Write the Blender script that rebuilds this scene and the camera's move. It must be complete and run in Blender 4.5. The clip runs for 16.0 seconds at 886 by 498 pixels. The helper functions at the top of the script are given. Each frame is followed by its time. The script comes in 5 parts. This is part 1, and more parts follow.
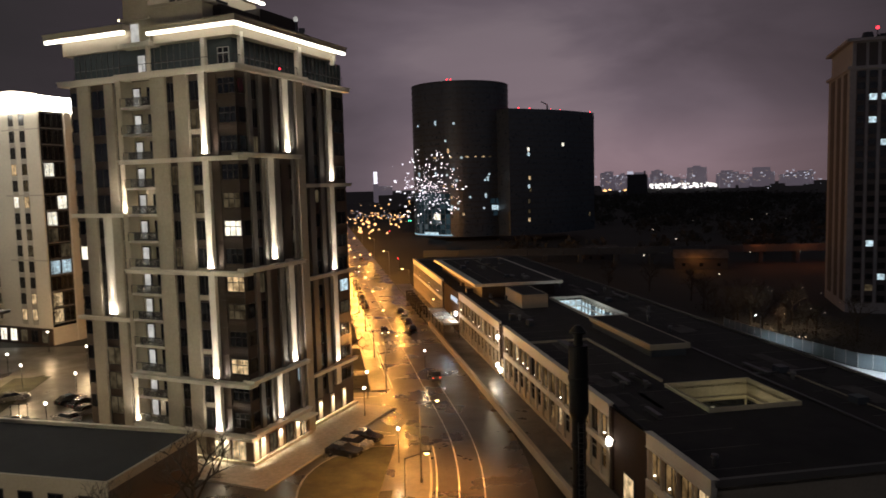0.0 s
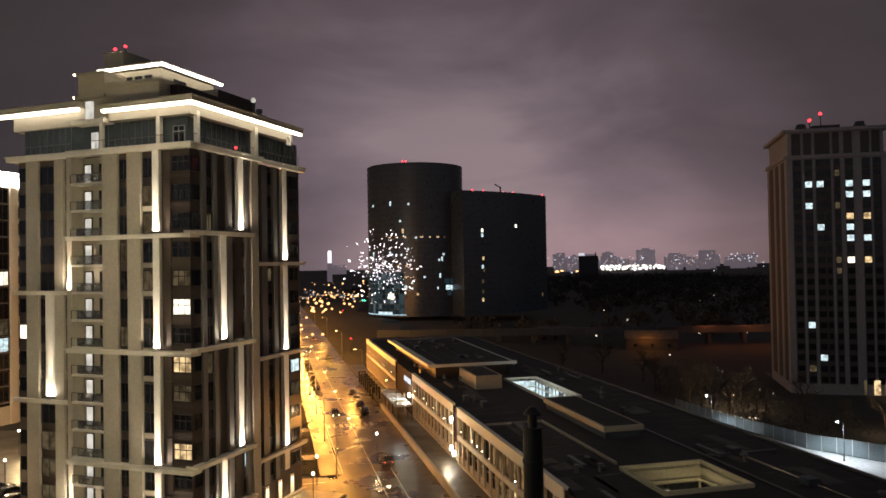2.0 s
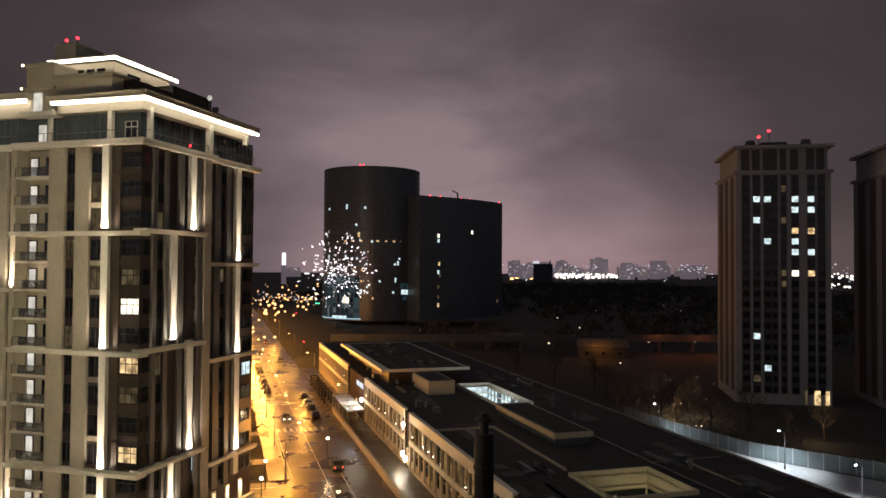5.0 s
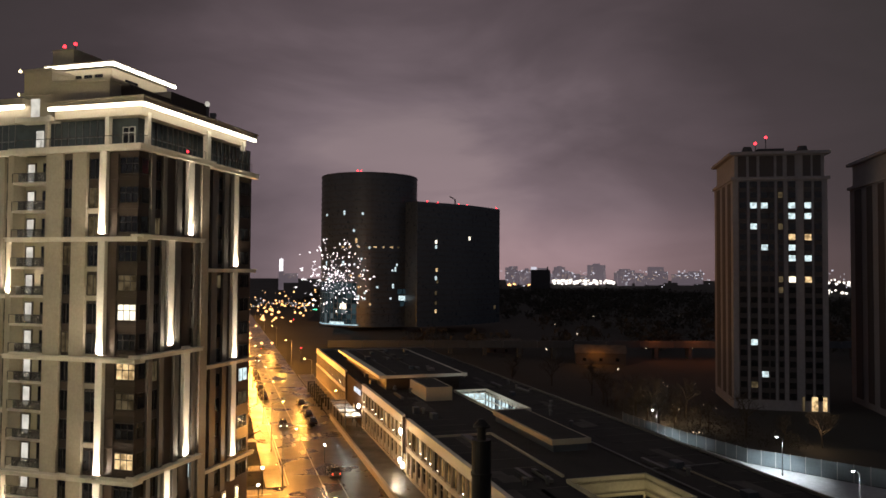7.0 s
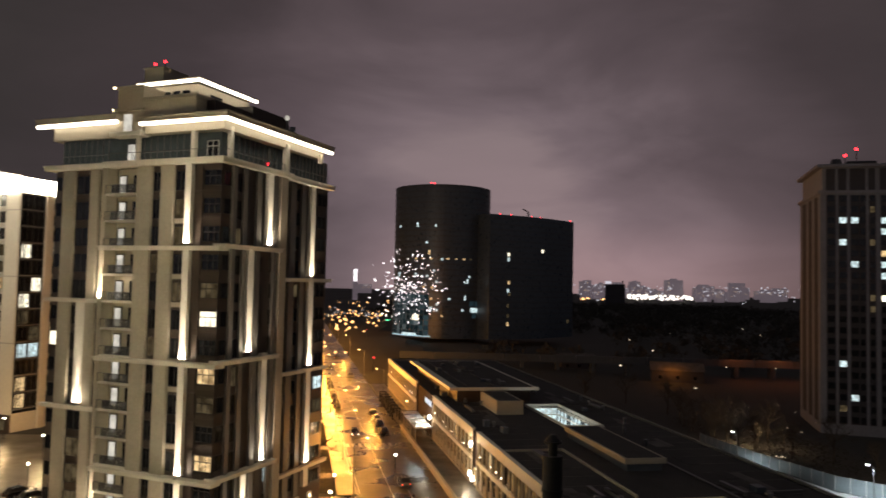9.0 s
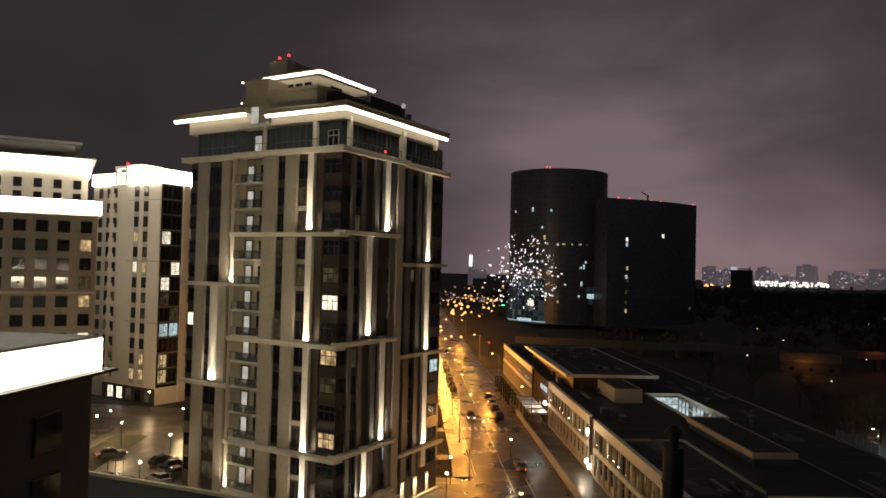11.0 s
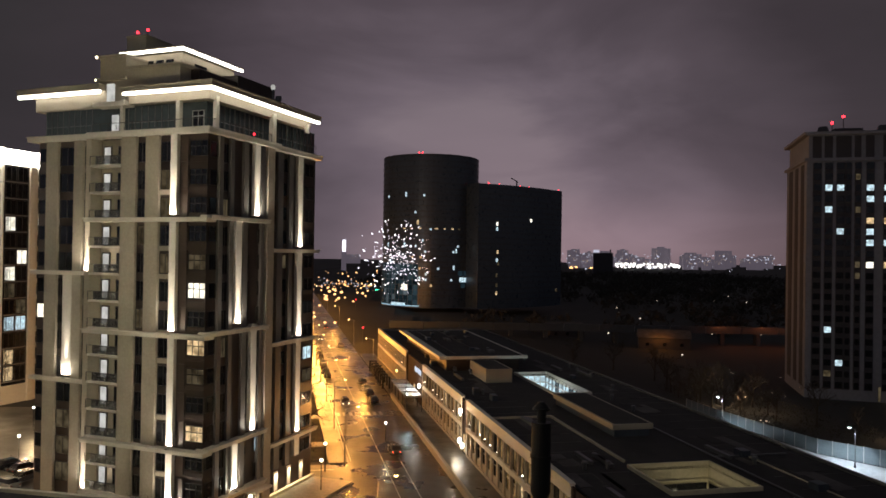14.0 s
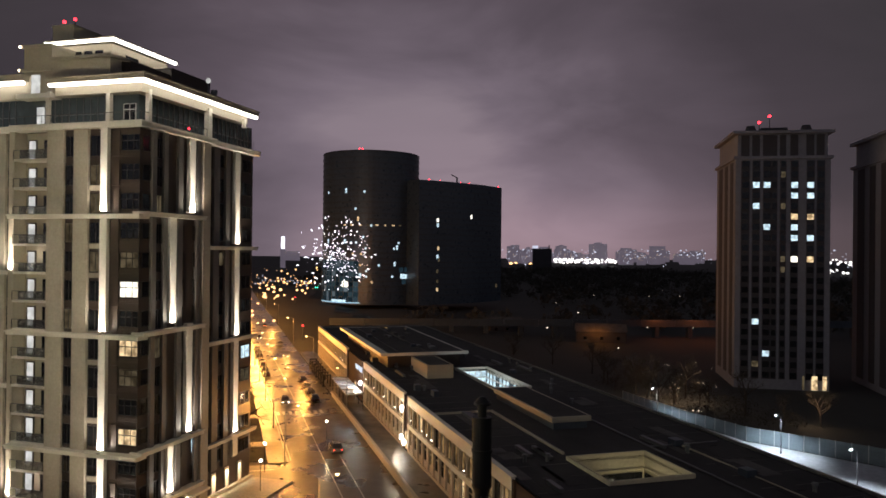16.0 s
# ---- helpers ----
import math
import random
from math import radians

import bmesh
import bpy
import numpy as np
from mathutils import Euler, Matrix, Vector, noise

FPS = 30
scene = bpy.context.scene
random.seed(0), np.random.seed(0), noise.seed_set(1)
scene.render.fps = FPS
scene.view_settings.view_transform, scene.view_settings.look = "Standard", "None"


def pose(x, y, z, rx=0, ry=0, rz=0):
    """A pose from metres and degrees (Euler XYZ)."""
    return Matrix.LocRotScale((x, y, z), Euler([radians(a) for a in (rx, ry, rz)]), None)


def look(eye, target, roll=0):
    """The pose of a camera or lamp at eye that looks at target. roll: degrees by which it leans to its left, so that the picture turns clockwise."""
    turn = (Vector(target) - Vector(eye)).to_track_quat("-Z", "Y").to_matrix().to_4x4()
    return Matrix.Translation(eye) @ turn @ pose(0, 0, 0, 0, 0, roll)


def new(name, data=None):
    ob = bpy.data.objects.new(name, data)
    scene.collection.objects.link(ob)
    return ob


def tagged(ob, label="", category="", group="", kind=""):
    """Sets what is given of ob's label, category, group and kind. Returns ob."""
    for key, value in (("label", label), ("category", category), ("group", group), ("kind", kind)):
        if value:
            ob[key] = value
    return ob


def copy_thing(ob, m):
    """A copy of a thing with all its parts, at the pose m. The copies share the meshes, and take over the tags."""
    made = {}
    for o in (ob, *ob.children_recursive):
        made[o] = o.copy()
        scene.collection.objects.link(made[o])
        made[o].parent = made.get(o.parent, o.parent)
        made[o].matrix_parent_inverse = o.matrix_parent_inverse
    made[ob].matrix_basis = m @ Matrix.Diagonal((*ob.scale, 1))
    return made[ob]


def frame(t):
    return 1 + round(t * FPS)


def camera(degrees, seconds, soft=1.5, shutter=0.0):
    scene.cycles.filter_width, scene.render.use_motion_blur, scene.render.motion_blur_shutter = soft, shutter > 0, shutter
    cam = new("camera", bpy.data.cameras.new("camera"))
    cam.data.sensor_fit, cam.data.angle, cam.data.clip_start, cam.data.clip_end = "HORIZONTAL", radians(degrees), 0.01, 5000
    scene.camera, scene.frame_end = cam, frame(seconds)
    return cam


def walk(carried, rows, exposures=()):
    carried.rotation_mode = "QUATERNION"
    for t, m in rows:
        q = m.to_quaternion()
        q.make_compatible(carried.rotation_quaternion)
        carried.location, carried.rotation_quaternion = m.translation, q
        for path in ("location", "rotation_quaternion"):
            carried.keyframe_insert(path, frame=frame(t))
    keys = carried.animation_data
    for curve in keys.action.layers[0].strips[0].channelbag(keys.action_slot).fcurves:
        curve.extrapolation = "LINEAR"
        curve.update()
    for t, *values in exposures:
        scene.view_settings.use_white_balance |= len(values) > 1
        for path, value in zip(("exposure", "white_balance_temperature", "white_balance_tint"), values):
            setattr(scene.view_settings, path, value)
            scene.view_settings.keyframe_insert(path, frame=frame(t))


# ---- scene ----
cam = camera(62.0, 16.0, soft=1.6, shutter=0.4)
PATH = [
    (0.0, pose(0, 0, 32, 84.93, 1.46, 0.15)),
    (0.5, pose(0, 0, 32, 85.14, 1.26, -2.38)),
    (1.0, pose(0, 0, 32, 87.91, 1.50, -3.49)),
    (1.5, pose(0, 0, 32, 90.61, 1.48, -3.40)),
    (2.0, pose(0, 0, 32, 91.05, 0.93, -3.39)),
    (2.5, pose(0, 0, 32, 91.33, 0.63, -3.47)),
    (3.0, pose(0, 0, 32, 91.53, 0.43, -3.61)),
    (3.5, pose(0, 0, 32, 91.31, 0.50, -4.03)),
    (4.0, pose(0, 0, 32, 91.58, 0.23, -4.65)),
    (4.5, pose(0, 0, 32, 91.30, 0.14, -6.17)),
    (5.0, pose(0, 0, 32, 91.43, -0.36, -6.83)),
    (6.2, pose(0, 0, 32, 91.75, -0.42, -7.10)),
    (7.5, pose(0, 0, 32, 92.06, -0.37, -6.87)),
    (8.0, pose(0, 0, 32, 92.32, -0.72, -6.29)),
    (8.5, pose(0, 0, 32, 92.57, -1.14, -5.02)),
    (9.0, pose(0, 0, 32, 92.77, -1.29, -1.43)),
    (9.5, pose(0, 0, 32, 92.47, -1.67, 4.33)),
    (9.7, pose(0, 0, 32, 92.24, -1.60, 6.07)),
    (10.3, pose(0, 0, 32, 91.95, -1.45, 8.20)),
    (11.2, pose(0, 0, 32, 91.25, -1.42, 6.90)),
    (11.8, pose(0, 0, 32, 90.90, -1.25, 3.48)),
    (12.0, pose(0, 0, 32, 90.82, -1.18, 1.87)),
    (12.5, pose(0, 0, 32, 90.66, -1.26, 0.18)),
    (13.0, pose(0, 0, 32, 90.57, -1.07, -0.97)),
    (13.5, pose(0, 0, 32, 90.42, -0.93, -1.74)),
    (14.0, pose(0, 0, 32, 90.44, -0.88, -2.30)),
    (14.5, pose(0, 0, 32, 90.39, -0.76, -3.56)),
    (15.0, pose(0, 0, 32, 90.33, -0.68, -4.41)),
    (15.5, pose(0, 0, 32, 90.20, -0.64, -5.51)),
    (16.0, pose(0, 0, 32, 90.22, -0.60, -6.90)),
]
EXPO = [(0.0, -0.08, 6300, 11), (1.0, 0.12, 6400, 10), (2.0, 0.35, 6600, 10), (8.5, 0.32, 6800, 10), (9.7, 0.05, 6900, 10), (12.0, -0.38, 6600, 10), (12.6, -0.4, 6600, 10), (13.5, 0.1, 6300, 10), (14.5, 0.05, 6200, 10), (16.0, 0.36, 6100, 11)]
walk(cam, PATH, EXPO)

# ---- night sky and glow of the city ----
world = bpy.data.worlds.new("night_sky")
scene.world = world
world.use_nodes = True
nt = world.node_tree
nt.nodes.clear()


def node(tree, kind, **values):
    n = tree.nodes.new(kind)
    for key, value in values.items():
        n.inputs[key].default_value = value
    return n


def ramp(tree, stops, source):
    n = tree.nodes.new("ShaderNodeValToRGB")
    while len(n.color_ramp.elements) < len(stops):
        n.color_ramp.elements.new(0.5)
    for e, (at, col) in zip(n.color_ramp.elements, stops):
        e.position, e.color = at, (*col, 1)
    tree.links.new(source, n.inputs[0])
    return n.outputs[0]


def maths(tree, op, a, b=None):
    n = tree.nodes.new("ShaderNodeMath")
    n.operation = op
    for i, v in enumerate((a, b)):
        if isinstance(v, (int, float)):
            n.inputs[i].default_value = v
        elif v is not None:
            tree.links.new(v, n.inputs[i])
    return n.outputs[0]


def mixed(tree, kind, fac, a, b):
    n = tree.nodes.new("ShaderNodeMix")
    n.data_type, n.blend_type = "RGBA", kind
    for sock, v in ((n.inputs[0], fac), (n.inputs[6], a), (n.inputs[7], b)):
        if isinstance(v, (int, float)):
            sock.default_value = v
        elif isinstance(v, tuple):
            sock.default_value = (*v, 1)
        else:
            tree.links.new(v, sock)
    return n.outputs[2]


coord = node(nt, "ShaderNodeTexCoord")
split = node(nt, "ShaderNodeSeparateXYZ")
nt.links.new(coord.outputs["Generated"], split.inputs[0])
# the lit clouds are brightest low in the sky over the city, ahead and to the east
glow_dir = Vector((0.09, 0.98, 0.05)).normalized()
dot = nt.nodes.new("ShaderNodeVectorMath")
dot.operation = "DOT_PRODUCT"
dot.inputs[1].default_value = glow_dir
nt.links.new(coord.outputs["Generated"], dot.inputs[0])
squash = nt.nodes.new("ShaderNodeMapping")
squash.inputs["Scale"].default_value = (2.0, 2.0, 5.5)
nt.links.new(coord.outputs["Generated"], squash.inputs[0])
cloud = node(nt, "ShaderNodeTexNoise", Scale=1.6, Detail=5.0, Roughness=0.52, Distortion=0.4)
nt.links.new(squash.outputs[0], cloud.inputs["Vector"])
bent = maths(nt, "ADD", dot.outputs["Value"], maths(nt, "MULTIPLY", maths(nt, "SUBTRACT", cloud.outputs["Fac"], 0.5), 0.07))
spread = ramp(nt, [(0.0, (0.062, 0.062, 0.074)), (0.09, (0.034, 0.031, 0.034)), (0.80, (0.034, 0.029, 0.030)), (0.90, (0.046, 0.036, 0.040)),
                   (0.955, (0.085, 0.065, 0.074)), (0.985, (0.14, 0.108, 0.123)), (1.0, (0.18, 0.14, 0.152))], bent)
mott = ramp(nt, [(0.25, (0.86, 0.86, 0.88)), (0.75, (1.12, 1.11, 1.12))], cloud.outputs["Fac"])
sky = mixed(nt, "MULTIPLY", 1.0, spread, mott)
low = ramp(nt, [(0.0, (0.0, 0.0, 0.0)), (0.5, (1.0, 0.76, 0.66)), (0.515, (0.86, 0.66, 0.60)), (0.545, (0.26, 0.21, 0.21)), (0.60, (0.0, 0.0, 0.0))],
           maths(nt, "ADD", maths(nt, "MULTIPLY", split.outputs[2], 0.5), 0.5))
east = nt.nodes.new("ShaderNodeVectorMath")
east.operation = "DOT_PRODUCT"
east.inputs[1].default_value = Vector((0.34, 0.94, 0.0)).normalized()
nt.links.new(coord.outputs["Generated"], east.inputs[0])
side_fade = ramp(nt, [(0.0, (0.0, 0.0, 0.0)), (0.90, (0.12, 0.12, 0.12)), (0.965, (1.0, 1.0, 1.0))], east.outputs["Value"])
low = mixed(nt, "MULTIPLY", 1.0, low, side_fade)
sky2 = mixed(nt, "ADD", 1.0, sky, mixed(nt, "MULTIPLY", 1.0, low, spread))
back = node(nt, "ShaderNodeBackground", Strength=1.0)
nt.links.new(sky2, back.inputs[0])
wout = node(nt, "ShaderNodeOutputWorld")
nt.links.new(back.outputs[0], wout.inputs[0])


# ---- lamps ----
SODIUM, WARM, COLD = (1.0, 0.40, 0.07), (1.0, 0.80, 0.52), (0.80, 0.92, 1.0)


def point(at, watts, col, radius=0.2):
    d = bpy.data.lights.new("lamp_light", "POINT")
    d.energy, d.color, d.shadow_soft_size = watts, col, radius
    ob = new("lamp_light", d)
    ob.location = at
    return ob


def spot(at, target, watts, col, cone=30, blend=0.6, radius=0.12):
    d = bpy.data.lights.new("spot_light", "SPOT")
    d.energy, d.color, d.shadow_soft_size, d.spot_size, d.spot_blend = watts, col, radius, radians(cone), blend
    ob = new("spot_light", d)
    ob.matrix_world = look(at, target)
    return ob


# ---- materials ----
def surface(name, col, rough=0.7, metal=0.0, vary=0.25, grain=3.0, big=0.15, bump=0.15, col2=None, spec=0.5, island=0.0):
    """A procedural surface: base colour broken up by large stains and fine grain, with fine relief."""
    m = bpy.data.materials.new(name)
    m.use_nodes = True
    t = m.node_tree
    b = t.nodes["Principled BSDF"]
    tc = node(t, "ShaderNodeTexCoord")
    fine = node(t, "ShaderNodeTexNoise", Scale=grain, Detail=6.0, Roughness=0.6)
    wide = node(t, "ShaderNodeTexNoise", Scale=big, Detail=4.0, Roughness=0.55)
    for n in (fine, wide):
        t.links.new(tc.outputs["Object"], n.inputs["Vector"])
    dark = col2 or tuple(c * 0.55 for c in col)
    base = mixed(t, "MIX", ramp(t, [(0.35, (0, 0, 0)), (0.68, (1, 1, 1))], wide.outputs["Fac"]), col, tuple(c * (1 - vary) + d * vary for c, d in zip(col, dark)))
    base = mixed(t, "MULTIPLY", min(1.0, vary * 2), base, ramp(t, [(0.3, (0.7, 0.7, 0.7)), (0.7, (1.1, 1.1, 1.1))], fine.outputs["Fac"]))
    if island:
        info = node(t, "ShaderNodeObjectInfo")
        base = mixed(t, "MULTIPLY", island, base, ramp(t, [(0.0, (0.55, 0.55, 0.55)), (1.0, (1.25, 1.2, 1.15))], info.outputs["Random"]))
    t.links.new(base, b.inputs["Base Color"])
    t.links.new(maths(t, "ADD", maths(t, "MULTIPLY", maths(t, "SUBTRACT", fine.outputs["Fac"], 0.5), 0.25), rough), b.inputs["Roughness"])
    b.inputs["Metallic"].default_value = metal
    b.inputs["Specular IOR Level"].default_value = spec
    if bump:
        bn = node(t, "ShaderNodeBump", Strength=bump, Distance=0.05)
        t.links.new(fine.outputs["Fac"], bn.inputs["Height"])
        t.links.new(bn.outputs[0], b.inputs["Normal"])
    return m


def glowing(name, col, strength, uneven=0.0, scale=1.5, sample=False):
    """A surface that gives off light; uneven: how patchy it is (curtains, furniture behind a pane)."""
    m = bpy.data.materials.new(name)
    m.use_nodes = True
    t = m.node_tree
    t.nodes.remove(t.nodes["Principled BSDF"])
    e = node(t, "ShaderNodeEmission", Strength=strength)
    e.inputs[0].default_value = (*col, 1)
    if uneven:
        tc = node(t, "ShaderNodeTexCoord")
        n = node(t, "ShaderNodeTexNoise", Scale=scale, Detail=2.0)
        t.links.new(tc.outputs["Object"], n.inputs["Vector"])
        t.links.new(mixed(t, "MULTIPLY", uneven, col, ramp(t, [(0.35, (0.12, 0.1, 0.08)), (0.62, (1.1, 1.1, 1.1))], n.outputs["Fac"])), e.inputs[0])
    t.links.new(e.outputs[0], t.nodes["Material Output"].inputs[0])
    m.cycles.emission_sampling = "FRONT_BACK" if sample else "NONE"
    return m


def wet_road(name, col, wet=0.2, dry=0.42):
    m = surface(name, col, 0.4, 0, 0.5, 2.2, 0.07, 0.0)
    t = m.node_tree
    b = t.nodes["Principled BSDF"]
    tc = node(t, "ShaderNodeTexCoord")
    puddle = node(t, "ShaderNodeTexNoise", Scale=0.16, Detail=5.0, Roughness=0.6)
    chips = node(t, "ShaderNodeTexNoise", Scale=5.0, Detail=5.0)
    for n in (puddle, chips):
        t.links.new(tc.outputs["Object"], n.inputs["Vector"])
    t.links.new(ramp(t, [(0.3, (wet, wet, wet)), (0.72, (dry, dry, dry))], puddle.outputs["Fac"]), b.inputs["Roughness"])
    b.inputs["Specular IOR Level"].default_value = 0.36
    bn = node(t, "ShaderNodeBump", Strength=0.35, Distance=0.02)
    t.links.new(chips.outputs["Fac"], bn.inputs["Height"])
    t.links.new(bn.outputs[0], b.inputs["Normal"])
    return m


def glass_dark(name, col, rough=0.08):
    m = surface(name, col, rough, 0, 0.35, 1.2, 0.4, 0.02, spec=0.6, island=0.7)
    return m


M_GROUND = surface("dark_earth_and_grass", (0.035, 0.034, 0.028), 0.9, 0, 0.6, 0.8, 0.02, 0.4)
M_ROAD = wet_road("wet_asphalt", (0.05, 0.045, 0.041))
M_PAVE = wet_road("wet_paving", (0.085, 0.08, 0.072), 0.22, 0.6)
M_KERB = surface("granite_kerb", (0.3, 0.29, 0.27), 0.55)
M_LINE = surface("road_paint", (0.62, 0.6, 0.55), 0.5, 0, 0.5, 6, 1.2, 0)
M_GRASS = surface("winter_lawn", (0.07, 0.07, 0.03), 0.95, 0, 0.9, 2.0, 0.35, 0.9, (0.025, 0.022, 0.012))
M_STONE = surface("beige_cladding", (0.40, 0.345, 0.26), 0.65, 0, 0.22, 4, 0.2, 0.08)
M_PIER = surface("pale_beige_cladding", (0.45, 0.395, 0.305), 0.6, 0, 0.3, 4, 0.25, 0.08)
M_PILASTER = surface("light_stone_pilaster", (0.66, 0.62, 0.54), 0.55, 0, 0.2, 3, 0.3, 0.1)
M_BROWN = surface("brown_cladding", (0.056, 0.037, 0.026), 0.5, 0, 0.35, 4, 0.3, 0.06)
M_DIMGREY = surface("dim_grey_stone", (0.15, 0.138, 0.124), 0.6, 0, 0.25, 4, 0.25, 0.08)
M_BAND = surface("cream_cornice", (0.7, 0.65, 0.55), 0.55, 0, 0.2, 4, 0.3, 0.05)
M_GLASS = glass_dark("dark_window_glass", (0.02, 0.021, 0.024))
M_FRAME = surface("dark_bronze_frame", (0.05, 0.042, 0.036), 0.4, 0.6, 0.2)
M_WHITEFRAME = surface("pale_frame", (0.5, 0.48, 0.44), 0.5)
M_ROOF = surface("bitumen_roof", (0.034, 0.030, 0.027), 0.85, 0, 0.95, 1.6, 0.3, 0.3)
M_METAL = surface("grey_metal", (0.18, 0.18, 0.18), 0.45, 0.8, 0.3)
M_DARKMETAL = surface("black_metal", (0.02, 0.02, 0.02), 0.5, 0.5, 0.3)
M_DARKTOWER = surface("dark_curtain_wall", (0.05, 0.074, 0.105), 0.3, 0, 0.4, 0.5, 0.06, 0.0, spec=0.6)
M_DARKPANEL = surface("dark_spandrel", (0.055, 0.068, 0.085), 0.4, 0, 0.4, 0.5, 0.06, 0.0)
M_TOWER2 = surface("dusky_plaster", (0.25, 0.25, 0.28), 0.85, 0, 0.3, 1.0, 0.08, 0.1)
M_TOWER2B = surface("dark_brick_strip", (0.06, 0.055, 0.06), 0.85, 0, 0.3, 1.0, 0.1, 0.1)
M_WHITEWALL = surface("white_facade", (0.62, 0.57, 0.47), 0.7, 0, 0.2, 2, 0.1, 0.06)
M_GREYWALL = surface("grey_taupe_facade", (0.42, 0.38, 0.32), 0.75, 0, 0.25, 2, 0.1, 0.08)
M_LED = glowing("led_strip", (1.0, 0.93, 0.78), 6.0, sample=True)
# far stronger than the other fascias, to light the tower's courtyard face
M_LEDFILL = glowing("led_fascia", (1.0, 0.86, 0.6), 82.0, sample=True)
M_LEDEDGE = glowing("fascia_side", (1.0, 0.9, 0.7), 6.0, sample=True)
M_LEDFAR = glowing("far_led_fascia", (1.0, 0.92, 0.76), 15.0, sample=True)
M_RED = glowing("red_beacon", (1.0, 0.03, 0.045), 4.0)
M_WARMWIN = glowing("warm_window", (1.0, 0.70, 0.36), 0.9, 0.85, 1.1)
M_BRIGHTWIN = glowing("bright_window", (1.0, 0.93, 0.74), 1.7, 0.5, 1.0)
M_COOLWIN = glowing("cool_window", (0.72, 0.93, 1.0), 0.95, 0.6, 1.1)
M_DIMWIN = glowing("dim_window", (0.9, 0.68, 0.38), 0.085, 0.8, 0.9)
M_CYAN = glowing("cyan_lobby", (0.3, 0.6, 0.8), 0.06, 0.95, 0.12)
M_LOBBY = glowing("lobby_glass", (0.30, 0.55, 0.68), 0.055)
_t = M_LOBBY.node_tree
_info = node(_t, "ShaderNodeObjectInfo")
_t.links.new(ramp(_t, [(0.0, (0.05, 0.10, 0.13)), (0.6, (0.3, 0.55, 0.66)), (0.9, (0.5, 0.85, 1.0)), (1.0, (2.2, 2.6, 2.8))], _info.outputs["Random"]), _t.nodes["Emission"].inputs[0])
M_CYANLINE = glowing("cyan_light_line", (0.55, 0.85, 1.0), 0.7)
M_SODIUM = glowing("sodium_lamp", (1.0, 0.62, 0.22), 14.0)
M_WHITELAMP = glowing("white_lamp", (1.0, 0.93, 0.8), 9.0)
M_FARWARM = glowing("far_warm_light", (1.0, 0.72, 0.5), 0.5)
M_FARCOOL = glowing("far_cool_light", (0.85, 0.85, 1.0), 0.6)
M_FARLIGHT = glowing("far_white_light", (1.0, 0.93, 0.85), 1.8)
M_FARSODIUM = glowing("far_sodium_light", (1.0, 0.5, 0.18), 2.4)
M_FARWARM2 = glowing("small_yard_light", (1.0, 0.82, 0.6), 1.2)
M_SIGN = glowing("white_sign", (0.95, 0.92, 1.0), 1.6)
M_COLDLAMP = glowing("cold_lamp", (0.85, 0.95, 1.0), 12.0)


# ---- building helpers ----
def box(x0, x1, y0, y1, z0, z1):
    return (min(x0, x1), max(x0, x1), min(y0, y1), max(y0, y1), min(z0, z1), max(z0, z1))


FACES = ((0, 2, 3, 1), (4, 5, 7, 6), (0, 1, 5, 4), (2, 6, 7, 3), (0, 4, 6, 2), (1, 3, 7, 5))


def mesh_of(boxes, name="mesh"):
    verts, faces = [], []
    for b in boxes:
        k = len(verts)
        for z in b[4:6]:
            for y in b[2:4]:
                for x in b[0:2]:
                    verts.append((x, y, z))
        faces += [tuple(k + i for i in q) for q in FACES]
    me = bpy.data.meshes.new(name)
    me.from_pydata(verts, [], faces)
    return me


def part(name, shape, material, parent=None, label=""):
    """One mesh object from boxes, a mesh or a bmesh, under a thing or a part."""
    if isinstance(shape, bmesh.types.BMesh):
        me = bpy.data.meshes.new(name)
        shape.to_mesh(me)
        shape.free()
    elif isinstance(shape, bpy.types.Mesh):
        me = shape
    else:
        me = mesh_of(shape if isinstance(shape, list) else [shape], name)
    if not me.materials:
        me.materials.append(material)
    ob = new(name, me)
    ob.parent = parent
    if label:
        tagged(ob, label)
    return ob


def thing(name, at=(0, 0, 0), turn=0.0, label="", category="", group="", kind=""):
    ob = new(name)
    ob.matrix_basis = pose(*at, 0, 0, turn)
    ob.empty_display_size = 0.1
    return tagged(ob, label, category, group, kind)


def tube(bm, p, q, r0, r1=None, n=8):
    """A tapered rod between two points."""
    r1 = r0 if r1 is None else r1
    p, q = Vector(p), Vector(q)
    m = (q - p).to_track_quat("Z", "Y").to_matrix()
    rings = []
    for c, r in ((p, r0), (q, r1)):
        rings.append([bm.verts.new(c + m @ Vector((math.cos(a) * r, math.sin(a) * r, 0))) for a in (2 * math.pi * i / n for i in range(n))])
    for i in range(n):
        bm.faces.new((rings[0][i], rings[0][(i + 1) % n], rings[1][(i + 1) % n], rings[1][i]))
    bm.faces.new(rings[0][::-1])
    bm.faces.new(rings[1])
    return bm


def ball(r, at=(0, 0, 0), sub=2, squash=1.0):
    bm = bmesh.new()
    bmesh.ops.create_icosphere(bm, subdivisions=sub, radius=r, matrix=Matrix.Translation(at) @ Matrix.Diagonal((1, 1, squash, 1)))
    for fc in bm.faces:
        fc.smooth = True
    return bm


